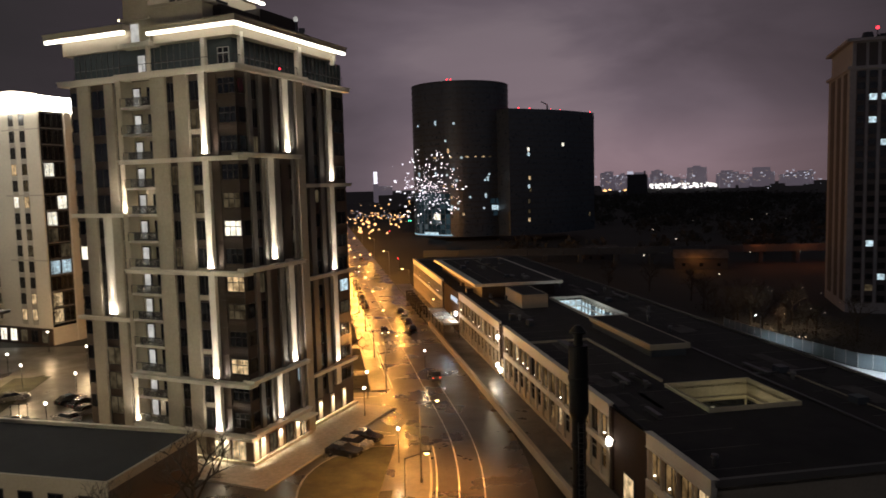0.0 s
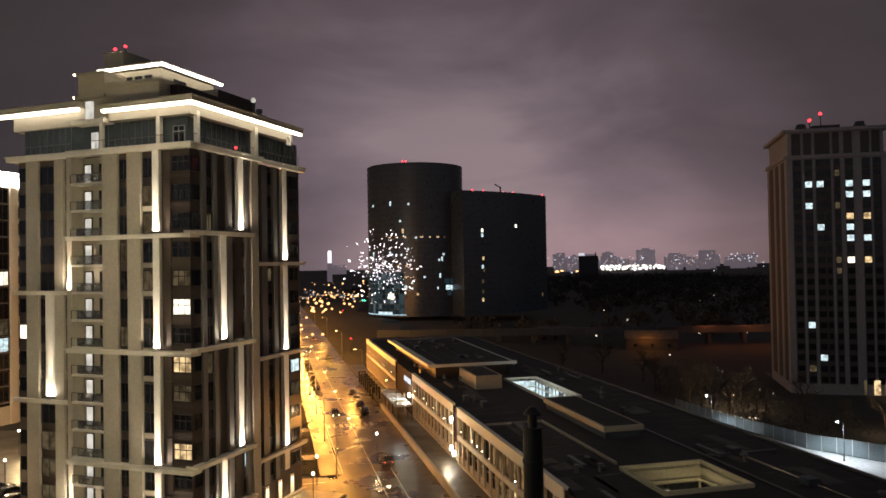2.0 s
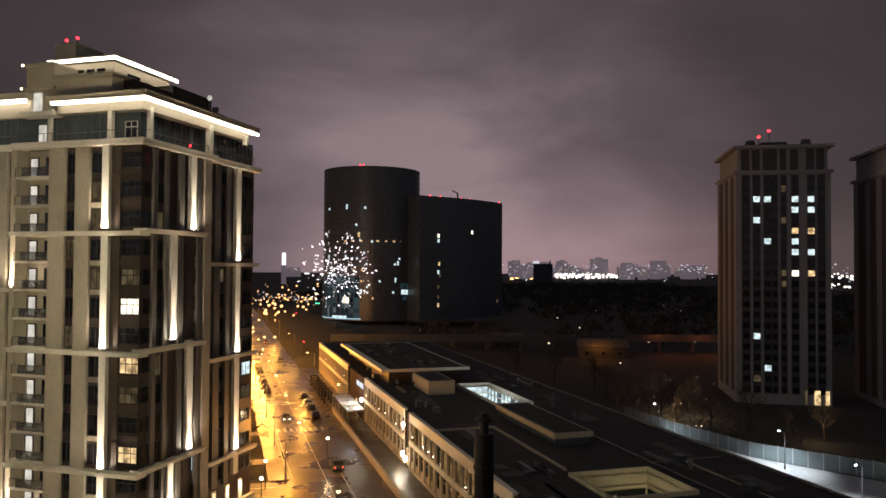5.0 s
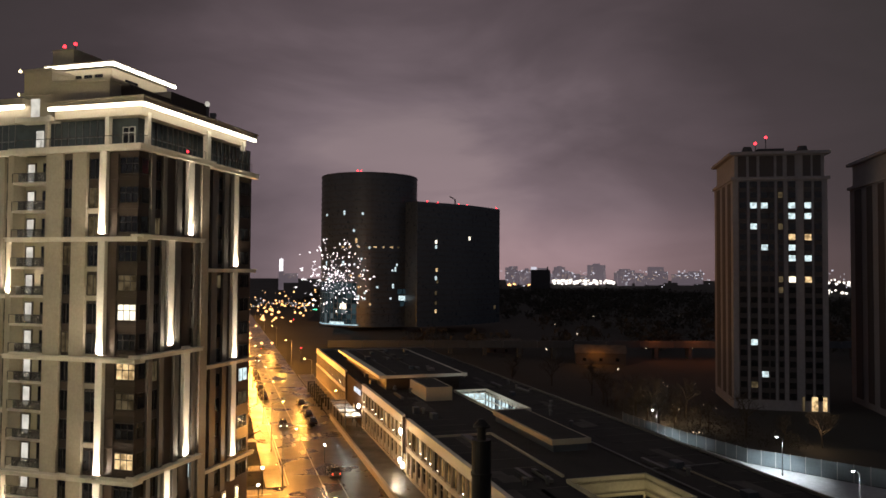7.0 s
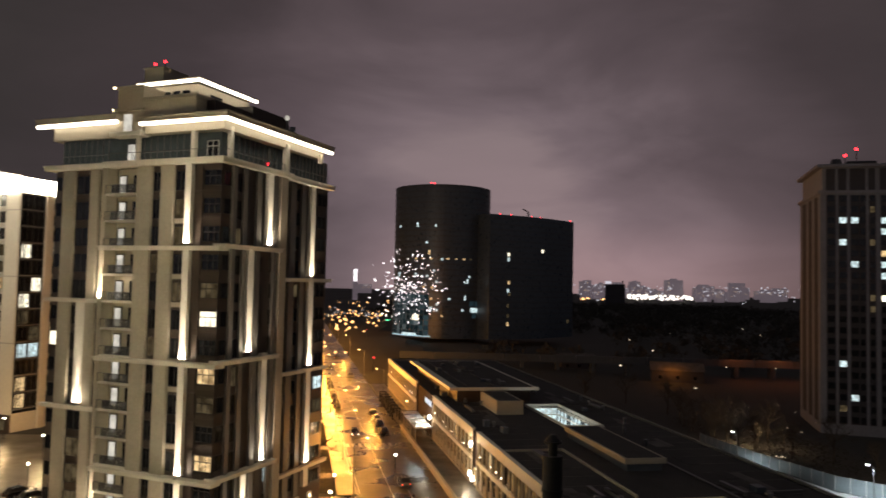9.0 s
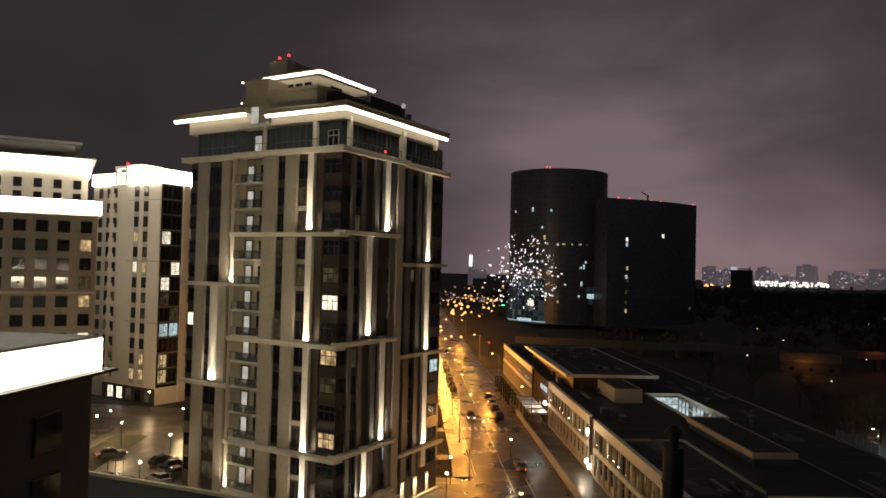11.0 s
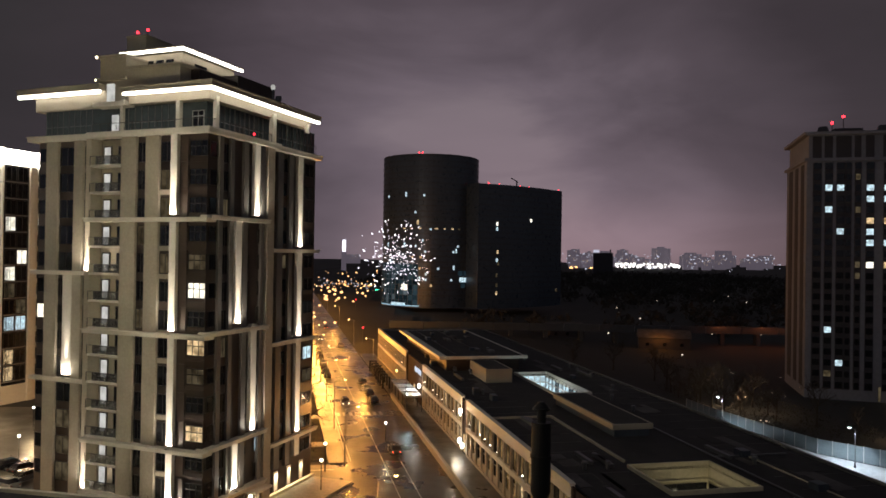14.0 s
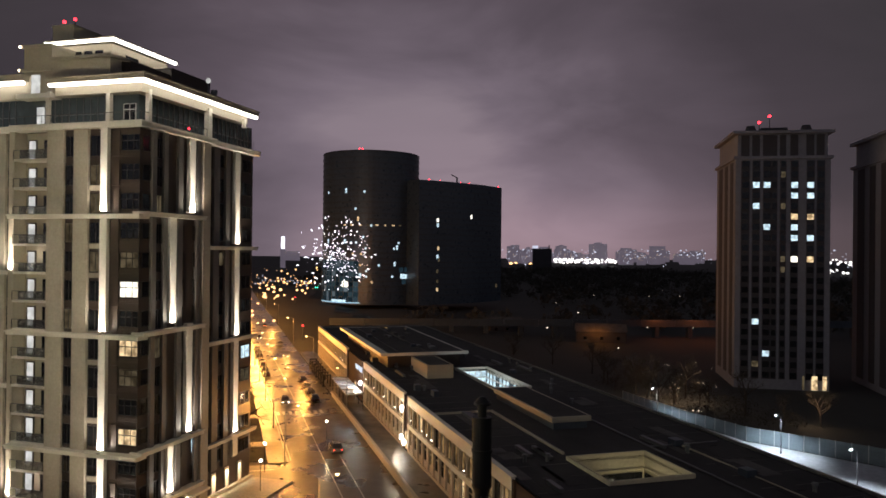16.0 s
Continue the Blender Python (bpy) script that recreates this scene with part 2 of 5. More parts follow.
def ring_mesh(a0, a1, b0, b1, d0, d1, t, put):
    """A rectangular frame as one connected mesh: a and b across it, d its depth, t the width of its bars; put turns (a, b, d) into a place."""
    verts = [put(a, b, d) for d in (d0, d1) for a, b in ((a0, b0), (a1, b0), (a1, b1), (a0, b1), (a0 + t, b0 + t), (a1 - t, b0 + t), (a1 - t, b1 - t), (a0 + t, b1 - t))]
    faces = []
    for i in range(4):
        j = (i + 1) % 4
        faces += [(i, j, 4 + j, 4 + i), (8 + i, 12 + i, 12 + j, 8 + j), (i, 8 + i, 8 + j, j), (4 + i, 4 + j, 12 + j, 12 + i)]
    me = bpy.data.meshes.new("frame")
    me.from_pydata(verts, [], faces)
    return me

# ---- ground: one sheet to the horizon, lower to the east ----
# the street frame: s runs along the street away from the camera, v to the right of it
SU, SV, SO = Vector((-0.1714, 0.9852, 0)), Vector((0.9852, 0.1714, 0)), Vector((29.2, 0, 0))
STREET = 9.87


def at_street(s, v, z=0.0):
    p = SO + SU * s + SV * v
    return (p.x, p.y, z)


def ground_z(x, y):
    v = (x - 29.2) * 0.9852 + y * 0.1714
    k = min(1.0, max(0.0, (v - 33.0) / 12.0))
    k2 = min(1.0, max(0.0, (v - 64.0) / 50.0))
    return -0.03 - 2.4 * k * k * (3 - 2 * k) - 2.4 * k2 * k2 * (3 - 2 * k2)


def build_ground():
    xs = sorted({*np.linspace(-300, 400, 71).round(2), *(-4600.0, -2500.0, -1200.0, -600.0, 700.0, 1300.0, 2500.0, 4600.0)})
    ys = sorted({*np.linspace(-120, 520, 65).round(2), *(-4600.0, -1500.0, -500.0, 800.0, 1400.0, 2600.0, 4600.0)})
    verts = [(x, y, ground_z(x, y)) for y in ys for x in xs]
    n = len(xs)
    faces = [(j * n + i, j * n + i + 1, (j + 1) * n + i + 1, (j + 1) * n + i) for j in range(len(ys) - 1) for i in range(n - 1)]
    me = bpy.data.meshes.new("ground")
    me.from_pydata(verts, [], faces)
    tagged(part("ground", me, M_GROUND), "dark open ground at night", "ground", kind="structure")


build_ground()


def road_line(s):
    """How far the street bends to its left close to the camera."""
    return -0.0042 * max(0.0, 100 - s) ** 2 if s > 40 else -0.0042 * 3600 - 0.504 * (40 - s)


def ribbon(name, v0, v1, z, s0, s1, material, label, category="road", thick=0.0, step=4.0, kind="structure", bend=True, parent=None):
    n = max(2, int((s1 - s0) / step))
    verts, faces = [], []
    for i in range(n + 1):
        s = s0 + (s1 - s0) * i / n
        o = road_line(s) if bend else 0.0
        verts += [at_street(s, v0 + o, z), at_street(s, v1 + o, z)]
        if thick:
            verts += [at_street(s, v0 + o, z - thick), at_street(s, v1 + o, z - thick)]
    w = 4 if thick else 2
    for i in range(n):
        a, b = i * w, (i + 1) * w
        faces.append((a, a + 1, b + 1, b))
        if thick:
            faces += [(a + 2, a, b, b + 2), (a + 1, a + 3, b + 3, b + 1)]
    if thick:
        faces += [(0, 2, 3, 1), (n * w, n * w + 1, n * w + 3, n * w + 2)]
    me = bpy.data.meshes.new(name)
    me.from_pydata(verts, [], faces)
    ob = part(name, me, material, parent)
    return tagged(ob, label, category, kind=kind) if parent is None else ob


road = ribbon("road", -18.6, -5.1, 0.0, 112, 900, M_ROAD, "wet dark asphalt street shining under sodium lamps")
ribbon("near_road", -16.2, -5.1, 0.0, 0, 112, M_ROAD, "", parent=road)
for v, s0, s1 in ((-13.3, 40, 150), (-10.6, 40, 120), (-18.2, 119, 300), (-13.3, 165, 300), (-15.7, 40, 92)):
    ribbon("lane_line", v - 0.07, v + 0.07, 0.006, s0, s1, M_LINE, "", parent=road)
for i in range(8):
    ribbon("crossing_bar", -18.0 + i * 1.2, -17.4 + i * 1.2, 0.007, 151.0, 154.0, M_LINE, "", parent=road, step=1.5)
ribbon("pavement", -21.6, -18.8, 0.14, 118, 600, M_PAVE, "wet paved footway beside the street", "pavement", 0.3)
ribbon("kerb", -18.8, -18.6, 0.16, 118, 600, M_KERB, "grey granite kerb along the footway", "kerb", 0.3)
ribbon("pavement", -20.4, -16.45, 0.12, 20, 92, M_PAVE, "wet paved footway at the bend of the street", "pavement", 0.3)
ribbon("kerb", -16.45, -16.2, 0.15, 20, 92, M_KERB, "grey granite kerb round the bend", "kerb", 0.3)
ribbon("terrace", -4.75, -0.02, 0.10, 46, 240, M_PAVE, "wet paved terrace before the low building", "pavement", 0.3, bend=False)
ribbon("verge", -33.0, -21.7, 0.06, 120, 420, M_GRASS, "dull winter verge between tower and street", "lawn", 0.3)
for s0 in (128.0, 149.0, 176.0):
    ribbon("verge_path", -33.0, -21.6, 0.075, s0, s0 + 3.2, M_PAVE, "wet path across the verge", "pavement", 0.1, step=1.5)


def slab_mesh(name, rim, z0, z1):
    """A flat slab with an outline given in the street frame."""
    bm = bmesh.new()
    top = [bm.verts.new(at_street(s, v, z1)) for s, v in rim]
    low = [bm.verts.new(at_street(s, v, z0)) for s, v in rim]
    bm.faces.new(top)
    for k in range(len(rim)):
        m = (k + 1) % len(rim)
        bm.faces.new((top[k], low[k], low[m], top[m]))
    bmesh.ops.recalc_face_normals(bm, faces=bm.faces)
    return bm


def build_island():
    """The lawn inside the bend, with its rounded corner at the side street."""
    def rim(inset):
        pts = [(40, -34 + inset), (62, -34 + inset)]
        for i in range(13):
            a = radians(-18 + i * 9.0)
            pts.append((80.0 + (13.2 - inset) * math.sin(a), -22.6 - (9.6 - inset) * math.cos(a)))
        return pts + [(92.8 - inset, -20.6), (40, -20.6 - 12.0)]
    tagged(part("island_kerb", slab_mesh("kerb", rim(0.0), -0.3, 0.13), M_KERB), "pale kerb round the lawn island", "kerb", kind="structure")
    tagged(part("lawn", slab_mesh("lawn", rim(0.25), -0.2, 0.17), M_GRASS), "dull winter lawn on the island beside the bend", "lawn", kind="structure")


build_island()
side = tagged(part("side_street", slab_mesh("side", [(117.8, -18.6), (117.8, -27.5), (93.5, -33.0), (80, -35), (80, -20), (92.2, -20.3), (92.2, -16.2), (112, -16.2), (112.0, -18.6)], -0.2, -0.004), M_ROAD), "wet asphalt side street between lawn and tower", "road", kind="structure")
for s0, v0 in ((97.0, -24.6), (106.5, -25.2), (115.0, -25.6)):
    part("stop_line", slab_mesh("line", [(s0, v0), (s0 + 0.22, v0), (s0 + 0.22, v0 + 4.6), (s0, v0 + 4.6)], -0.003, 0.004), M_LINE, side)


def build_drive():
    dr = thing("driveway", TC0, 67.0, "dark wet asphalt drive round the tower's foot", "road", kind="structure")
    part("asphalt", [box(-12, 27, -10.0, -5.62, -0.2, 0.004), box(-12.0, -5.42, -5.62, 30, -0.2, 0.004)], M_ROAD, dr)
    for i in range(5):
        part("parking_line", [box(5 + i * 2.6, 5.1 + i * 2.6, -9.8, -6.4, 0.004, 0.01)], M_LINE, dr)


TC0 = (-22.9, 82.7, 0)
build_drive()


def build_terrace_wall():
    w = thing("terrace_wall", label="low beige retaining wall between street and terrace", category="wall", kind="structure")
    for i in range(22):
        s = 58 + i * 5.0
        ob = part("wall_panel", [box(0.02, 4.98, -0.2, 0.2, 0, 0.95), box(-0.0, 5.0, -0.26, 0.26, 0.95, 1.1)], M_STONE, w)
        ob.matrix_basis = Matrix.Translation(at_street(s, -4.85)) @ pose(0, 0, 0, 0, 0, 90 + STREET)


build_terrace_wall()


# ---- main apartment tower ----
TC = (-22.9, 82.7, 0)
TURN = 67.0  # local x runs back along the street face, local y along the courtyard face
LEVELS = [3.5 + 3.2 * k for k in range(13)]


def tower_point(x, y, z):
    p = Matrix.Translation(TC) @ pose(0, 0, 0, 0, 0, TURN) @ Vector((x, y, z))
    return (p.x, p.y, p.z)


def face_box(face, s0, s1, out0, out1, z0, z1):
    """A box on the courtyard face ('y') or the street face ('x'): s along it, out away from it."""
    return box(-out0, -out1, s0, s1, z0, z1) if face == "y" else box(s0, s1, -out0, -out1, z0, z1)


def window(face, s0, s1, z0, z1, parent, glass, out=0.0, bars=1, frame=None):
    """A framed window whose pane sits back from the wall."""
    t = 0.07
    put = (lambda a, b, d: (-d, a, b)) if face == "y" else (lambda a, b, d: (a, -d, b))
    w = part("window", ring_mesh(s0, s1, z0, z1, out - 0.1, out + 0.05, t, put), frame or M_FRAME, parent)
    for i in range(bars):
        c = s0 + (s1 - s0) * (i + 1) / (bars + 1)
        part("glazing_bar", [face_box(face, c - 0.03, c + 0.03, out - 0.08, out + 0.04, z0 + t, z1 - t)], frame or M_FRAME, w)
    part("pane", face_box(face, s0 + t, s1 - t, out - 0.06, out - 0.02, z0 + t, z1 - t), glass, w)
    return w


BASE_LAMPS = (("y", 3.67), ("y", 4.94), ("y", 8.9), ("x", 0.45), ("x", 1.75), ("x", 5.2), ("x", 8.8), ("x", 13.4), ("x", 16.2), ("x", 19.3), ("x", 22.4))


def build_main_tower():
    tw = thing("apartment_tower", TC, TURN, "tall beige apartment tower with uplit pilasters and bright roof edge", "building")
    rnd = random.Random(4)
    TOP = 45.2
    # cores: the wing next to the corner, the set-back balcony bay, the far wing, the rear wing on the street face
    part("wall", [box(0.3, 11.4, 0.3, 12.1, 0, TOP), box(11.4, 25.2, 1.3, 12.1, 0, TOP)], M_BROWN, tw, "dark brown clad core wall")
    part("wall", [box(1.7, 25.2, 12.1, 17.3, 0, TOP)], M_STONE, tw)
    part("wall", [box(1.0, 22.4, 17.3, 26.4, 0, TOP)], M_BROWN, tw)

    # piers: face, s0, s1, how far out, material
    for s0, s1 in ((6.8, 8.7), (10.1, 12.3)):
        part("pier", face_box("y", s0, s1, -0.4, 0.1, 0, TOP), M_PIER, tw)
    for s0, s1 in ((18.9, 20.3), (22.9, 24.8)):
        part("pier", face_box("y", s0, s1, -1.1, -0.6, 0, TOP), M_PIER, tw)
    part("pier", face_box("y", 16.95, 17.75, -1.7, 0.0, 0, TOP), M_STONE, tw)
    # street-face piers are a darker grey: that face's weaker light is in the colour
    for s0, s1 in ((2.0, 2.7), (4.0, 4.7), (6.6, 7.5), (10.2, 10.9)):
        part("pier", face_box("x", s0, s1, -0.35, 0.06, 3.5, TOP), M_DIMGREY, tw)
    part("pier", face_box("x", 11.4, 12.9, -1.4, 0.15, 0, TOP), M_PIER, tw)
    for s0, s1 in ((15.2, 16.5), (17.9, 18.9)):
        part("pier", face_box("x", s0, s1, -1.4, -0.9, 3.5, TOP), M_DIMGREY, tw)

    # lit pilasters, broken by the storey bands
    for face, s0, s1, out, zs in (("y", 3.95, 4.85, 0.4, (3.5, 9.7, 22.6, 35.7, TOP)), ("x", 8.4, 9.5, 0.3, (36.0, TOP)), ("x", 4.9, 6.0, 0.3, (23.2, 36.0)),
                                  ("x", 8.15, 9.25, 0.3, (10.0, 23.2)), ("x", 4.75, 5.85, 0.3, (3.9, 10.0)), ("x", 20.05, 21.2, -0.8, (7.2, 20.2, 32.4, TOP)),
                                  ("x", 20.05, 21.2, -0.8, (3.9, 7.2)), ("y", 20.4, 21.9, -0.72, (16.3, 29.2))):
        for a, b in zip(zs, zs[1:]):
            part("pilaster", face_box(face, s0, s1, out - 0.5, out, a + 0.35, b), M_PILASTER, tw)

    # storey bands with a thin lip above
    def band(face, s0, s1, out, z, h=0.45):
        part("storey_band", [face_box(face, s0, s1, -0.9 if out > 0.3 else -1.9, out, z - h, z - 0.12), face_box(face, s0 - 0.08, s1 + 0.08, -0.9, out + 0.12, z - 0.12, z + 0.03)], M_BAND, tw)
    for z in (3.5, 9.7, 22.6, 35.7):
        band("y", -0.5, 17.2, 0.75, z)
        band("x", 0.0, 11.3, 0.65, z + 0.3)
    for z in (16.3, 29.3):
        band("y", 17.3, 26.9, -0.35, z)
    for z in (7.2, 20.2, 32.4):
        band("x", 11.3, 25.3, -0.45, z)
    band("y", -0.6, 17.0, 0.65, 45.75, 0.6)
    band("y", 17.0, 27.4, 0.0, 45.75, 0.6)
    band("x", 0.0, 13.4, 0.6, 45.75, 0.6)
    band("x", 13.5, 25.3, -0.2, 45.75, 0.6)

    # windows storey by storey
    lit = {("c", 7): M_BRIGHTWIN, ("c", 5): M_WARMWIN, ("c", 2): M_WARMWIN, ("r5", 1): M_COOLWIN, ("e", 6): M_BRIGHTWIN, ("f", 6): M_WARMWIN, ("d", 2): M_DIMWIN, ("d", 1): M_DIMWIN, ("t", 4): M_COOLWIN}
    for k, z in enumerate(LEVELS):
        zt = min(z + 2.75, 45.0)
        for key, face, s0, s1, out, bars in (("c", "y", 0.2, 2.65, -0.2, 2), ("b", "y", 5.0, 6.7, -0.2, 1), ("a", "y", 8.8, 10.0, -0.2, 1),
                                             ("f", "y", 17.8, 18.8, -0.9, 0), ("d", "y", 20.4 if not 16 < z < 29 else 22.0, 22.8, -0.9, 1), ("e", "y", 24.9, 26.2, -0.85, 0),
                                             ("r0", "x", 0.6, 1.9, -0.2, 0), ("r1", "x", 2.8, 3.9, -0.2, 1), ("r3", "x", 7.6, 8.0, -0.2, 0), ("r5", "x", 9.8, 10.15, -0.2, 0),
                                             ("s0", "x", 13.1, 15.1, -1.2, 1), ("s1", "x", 16.6, 17.8, -1.2, 0), ("t", "x", 22.3, 24.6, -1.2, 1)):
            if zt - z < 1.5:
                continue
            g = lit.get((key, k))
            if g is None:
                g = M_DIMWIN if rnd.random() < 0.07 else M_GLASS
            low = z + (0.25 if key in ("a", "b", "d", "f", "s0", "r1") else 0.75)
            win = window(face, s0, s1, low, zt - 0.2, tw, g, out, bars)
            if key == "c":
                part("glazing_bar", [face_box(face, s0, s1, out - 0.08, out + 0.04, zt - 0.95, zt - 0.86)], M_FRAME, win)
        if k in (1, 3, 5, 6, 8, 9, 11):
            part("spandrel", face_box("y", 5.0, 6.7, -0.25, -0.06, z - 0.35, z + 0.2), M_STONE, tw)
    # brown slatted screens beside the corner windows
    for z in LEVELS:
        part("louvre_screen", [face_box("y", 2.75, 3.85, -0.2, -0.04, z + 0.15, z + 2.95)] +
             [face_box("y", 0.1, 2.75, -0.2, -0.1, z + 0.1 + i * 0.16, z + 0.18 + i * 0.16) for i in range(3)], M_BROWN, tw)

    # balconies in the bay: slab, glazed rail, white door with a light behind
    for k, z in enumerate(LEVELS):
        bal = part("balcony", [face_box("y", 12.35, 16.93, -1.65, 0.12, z - 0.12, z + 0.12)], M_BAND, tw)
        part("balustrade", [face_box("y", 12.4, 16.2, 0.02, 0.06, z + 0.18, z + 1.12)], M_BALU, bal, "smoked glass balustrade")
        part("handrail", [face_box("y", 12.4, 17.05, 0.0, 0.09, z + 1.12, z + 1.18)] + [face_box("y", 12.4 + i * 1.55, 12.45 + i * 1.55, 0.0, 0.08, z + 0.12, z + 1.12) for i in range(4)], M_FRAME, bal)
        door = part("balcony_door", [face_box("y", 15.4, 16.6, -1.72, -1.58, z + 0.15, z + 2.55)], M_FRAME, tw)
        part("pane", [face_box("y", 15.55, 16.45, -1.57, -1.54, z + 0.3, z + 2.4)], M_CURTAIN, door, "pale curtained door pane")
        part("side_window", [face_box("y", 13.4, 14.4, -1.72, -1.6, z + 0.3, z + 2.5)], M_GLASS, tw)
        part("bay_wall", [face_box("y", 12.3, 12.5, -1.6, -0.1, z + 0.12, z + 3.08)], M_STONE, tw)

    # ground storey: apron, pale piers with down-lights, doors
    part("apron", [box(-5.2, 25, -5.4, 27.2, -0.3, 0.16)], M_APRON, tw, "pale wet paving round the tower's foot")
    part("apron_kerb", [box(-5.4, 25, -5.6, -5.4, -0.3, 0.2), box(-5.4, -5.2, -5.4, 27.2, -0.3, 0.2)], M_KERB, tw)
    part("plinth", [box(-0.5, 11.6, -0.5, 17.0, 0.16, 0.5)], M_STONE, tw)
    part("plinth", [box(11.6, 25.2, 0.6, 1.2, 0.16, 0.5)], M_STONE, tw)
    part("ground_wall", [box(-0.02, 11.3, -0.02, 12.2, 0.5, 3.0)], M_GROUNDWALL, tw)
    for face, s in BASE_LAMPS:
        o = 0.03 if s < 11.4 else -1.28
        part("base_pier", [face_box(face, s - 0.42, s + 0.42, o - 0.1, o + 0.12, 0.5, 3.05)], M_PILASTER, tw)
        part("down_light", [face_box(face, s - 0.12, s + 0.12, o + 0.12, o + 0.2, 2.9, 3.02)], M_DARKMETAL, tw)
    for s in (3.0, 6.4):
        window("x", s, s + 1.5, 0.6, 2.8, tw, M_DIMWIN, 0.06, 1)
    window("y", 1.0, 2.9, 0.5, 2.9, tw, M_WARMWIN, 0.06, 1, M_WHITEFRAME)
    window("x", 9.6, 10.8, 0.5, 2.8, tw, M_WARMWIN, 0.06, 1)
    part("entrance_canopy", [face_box("x", 7.6, 11.0, 0.0, 1.8, 3.0, 3.25)], M_BAND, tw)

    # glazed top storey with terrace posts
    part("top_storey", [box(0.9, 24.0, 1.0, 25.2, 45.3, 48.9)], M_GLASSWALL, tw, "dark glazed penthouse storey")
    for face, a, b in (("y", 4.4, 12.2), ("y", 17.8, 25.2), ("x", 3.0, 11.6), ("x", 13.2, 24.0)):
        n = int((b - a) / 0.9)
        for i in range(n + 1):
            s = a + (b - a) * i / n
            part("mullion", [face_box(face, s - 0.04, s + 0.04, -1.0, -0.84, 45.8, 48.9)], M_METAL, tw)
        part("transom", [face_box(face, a, b, -0.99, -0.85, 46.9, 46.97)], M_METAL, tw)
    for face, a, b in (("y", -0.3, 16.5), ("x", -0.3, 22.6)):
        part("terrace_rail", [face_box(face, a, b, 0.28, 0.32, 46.75, 46.82)] + [face_box(face, a + i * 1.2, a + i * 1.2 + 0.04, 0.28, 0.32, 45.7, 46.75) for i in range(int((b - a) / 1.2) + 1)], M_FRAME, tw)
    for x, y, w, z in ((0.0, 4.1, 0.26, 45.7), (1.1, -0.1, 0.24, 45.7), (12.1, -0.2, 0.34, 45.7), (-0.1, 12.2, 0.2, 45.7), (19.8, -0.5, 0.22, 48.2), (-0.5, 11.6, 0.16, 48.9)):
        part("roof_post", [box(x - w, x + w, y - w, y + w, z, 49.4)], M_BAND, tw)
    door = window("y", 1.3, 2.9, 45.85, 47.9, tw, M_GLASS, -0.8, 1, M_WHITEFRAME)
    part("glazing_bar", [face_box("y", 1.37, 2.83, -0.88, -0.76, 47.2, 47.3)], M_WHITEFRAME, door)
    part("terrace_lamp", ball(0.16, (7.9, -0.42, 46.2), 1), M_RED, tw, "small red lamp on the terrace rail")
    part("balcony_door", [face_box("y", 13.7, 14.7, -0.95, -0.8, 45.8, 48.0)], M_CURTAIN, tw)
    part("penthouse_balcony", [box(-0.7, 3.0, 11.4, 16.2, 48.75, 49.25)], M_BAND, tw)

    # roof slab with a deep plain fascia, light strips tucked under it, and the stepped roof
    part("roof_slab", [box(-1.5, 21.8, -1.5, 11.2, 50.05, 50.55), box(-1.62, 21.9, -1.62, 11.3, 50.55, 50.72)], M_STONE, tw)
    part("roof_slab", [box(-0.6, 22.3, 15.4, 28.6, 50.85, 51.4), box(-0.7, 22.3, 15.3, 28.7, 51.4, 51.55)], M_STONE, tw)
    part("soffit", [box(-0.3, 21.0, -0.3, 11.1, 48.9, 50.05), box(0.5, 22.0, 15.6, 26.6, 48.9, 50.85)], M_STONE, tw, "pale soffit under the roof edge")
    part("light_strip", [face_box("y", -1.4, 11.0, 1.05, 1.42, 49.7, 50.03)], M_LED, tw, "bright white light strip under the roof edge")
    part("light_strip", [face_box("x", -1.04, 21.7, 1.05, 1.42, 49.7, 50.03)], M_LED, tw)
    part("light_strip", [face_box("y", 15.5, 28.5, 0.15, 0.5, 50.45, 50.83)], M_LED, tw)
    part("roof_tier", [box(0.4, 7, 4.4, 12.3, 50.6, 53.3), box(0.2, 7.1, 4.2, 12.4, 53.1, 53.45)], M_STONE, tw)
    part("roof_tier", [box(0.4, 8, 12.3, 16.2, 49.3, 54.9), box(0.1, 8, 12.1, 16.5, 52.0, 52.3), box(0.2, 8, 12.2, 16.4, 54.7, 55.05)], M_STONE, tw)
    part("tier_door", [box(0.25, 0.42, 13.9, 15.0, 49.4, 51.6)], M_CURTAIN, tw, "pale lit door in the roof tier")
    for y, z in ((16.6, 54.9), (16.65, 52.2)):
        part("tier_lamp", ball(0.17, (0.2, y, z), 1), M_LANTERN, tw)
    part("roof_parapet", [box(0.0, 21.5, 0.2, 0.4, 50.7, 51.2)], M_BROWN, tw)
    part("plant_screen", [box(2.2, 9.2, 3.2, 14, 50.7, 53.0), box(9.2, 17.2, 3.0, 14, 50.7, 53.9), box(17.2, 20.5, 3.4, 12, 50.7, 52.6)], M_BROWN, tw, "dark plant screen set back on the roof")
    part("upper_tier", [box(3.9, 14.0, 7.2, 14.6, 53.3, 55.7)], M_STONE, tw)
    for i in range(4):
        part("tier_window", [box(3.84, 3.9, 8.4 + i * 1.5, 9.5 + i * 1.5, 53.6, 55.0)], M_GLASS, tw)
    part("tier_window", [box(6.2, 8.4, 7.14, 7.2, 53.4, 54.9)], M_GLASS, tw)
    part("upper_slab", [box(2.6, 14.2, 5.9, 15.6, 55.95, 56.15)], M_STONE, tw)
    part("light_strip", [box(2.55, 2.85, 5.85, 15.5, 55.62, 55.93), box(2.85, 14.1, 5.85, 6.15, 55.62, 55.93)], M_LED, tw)
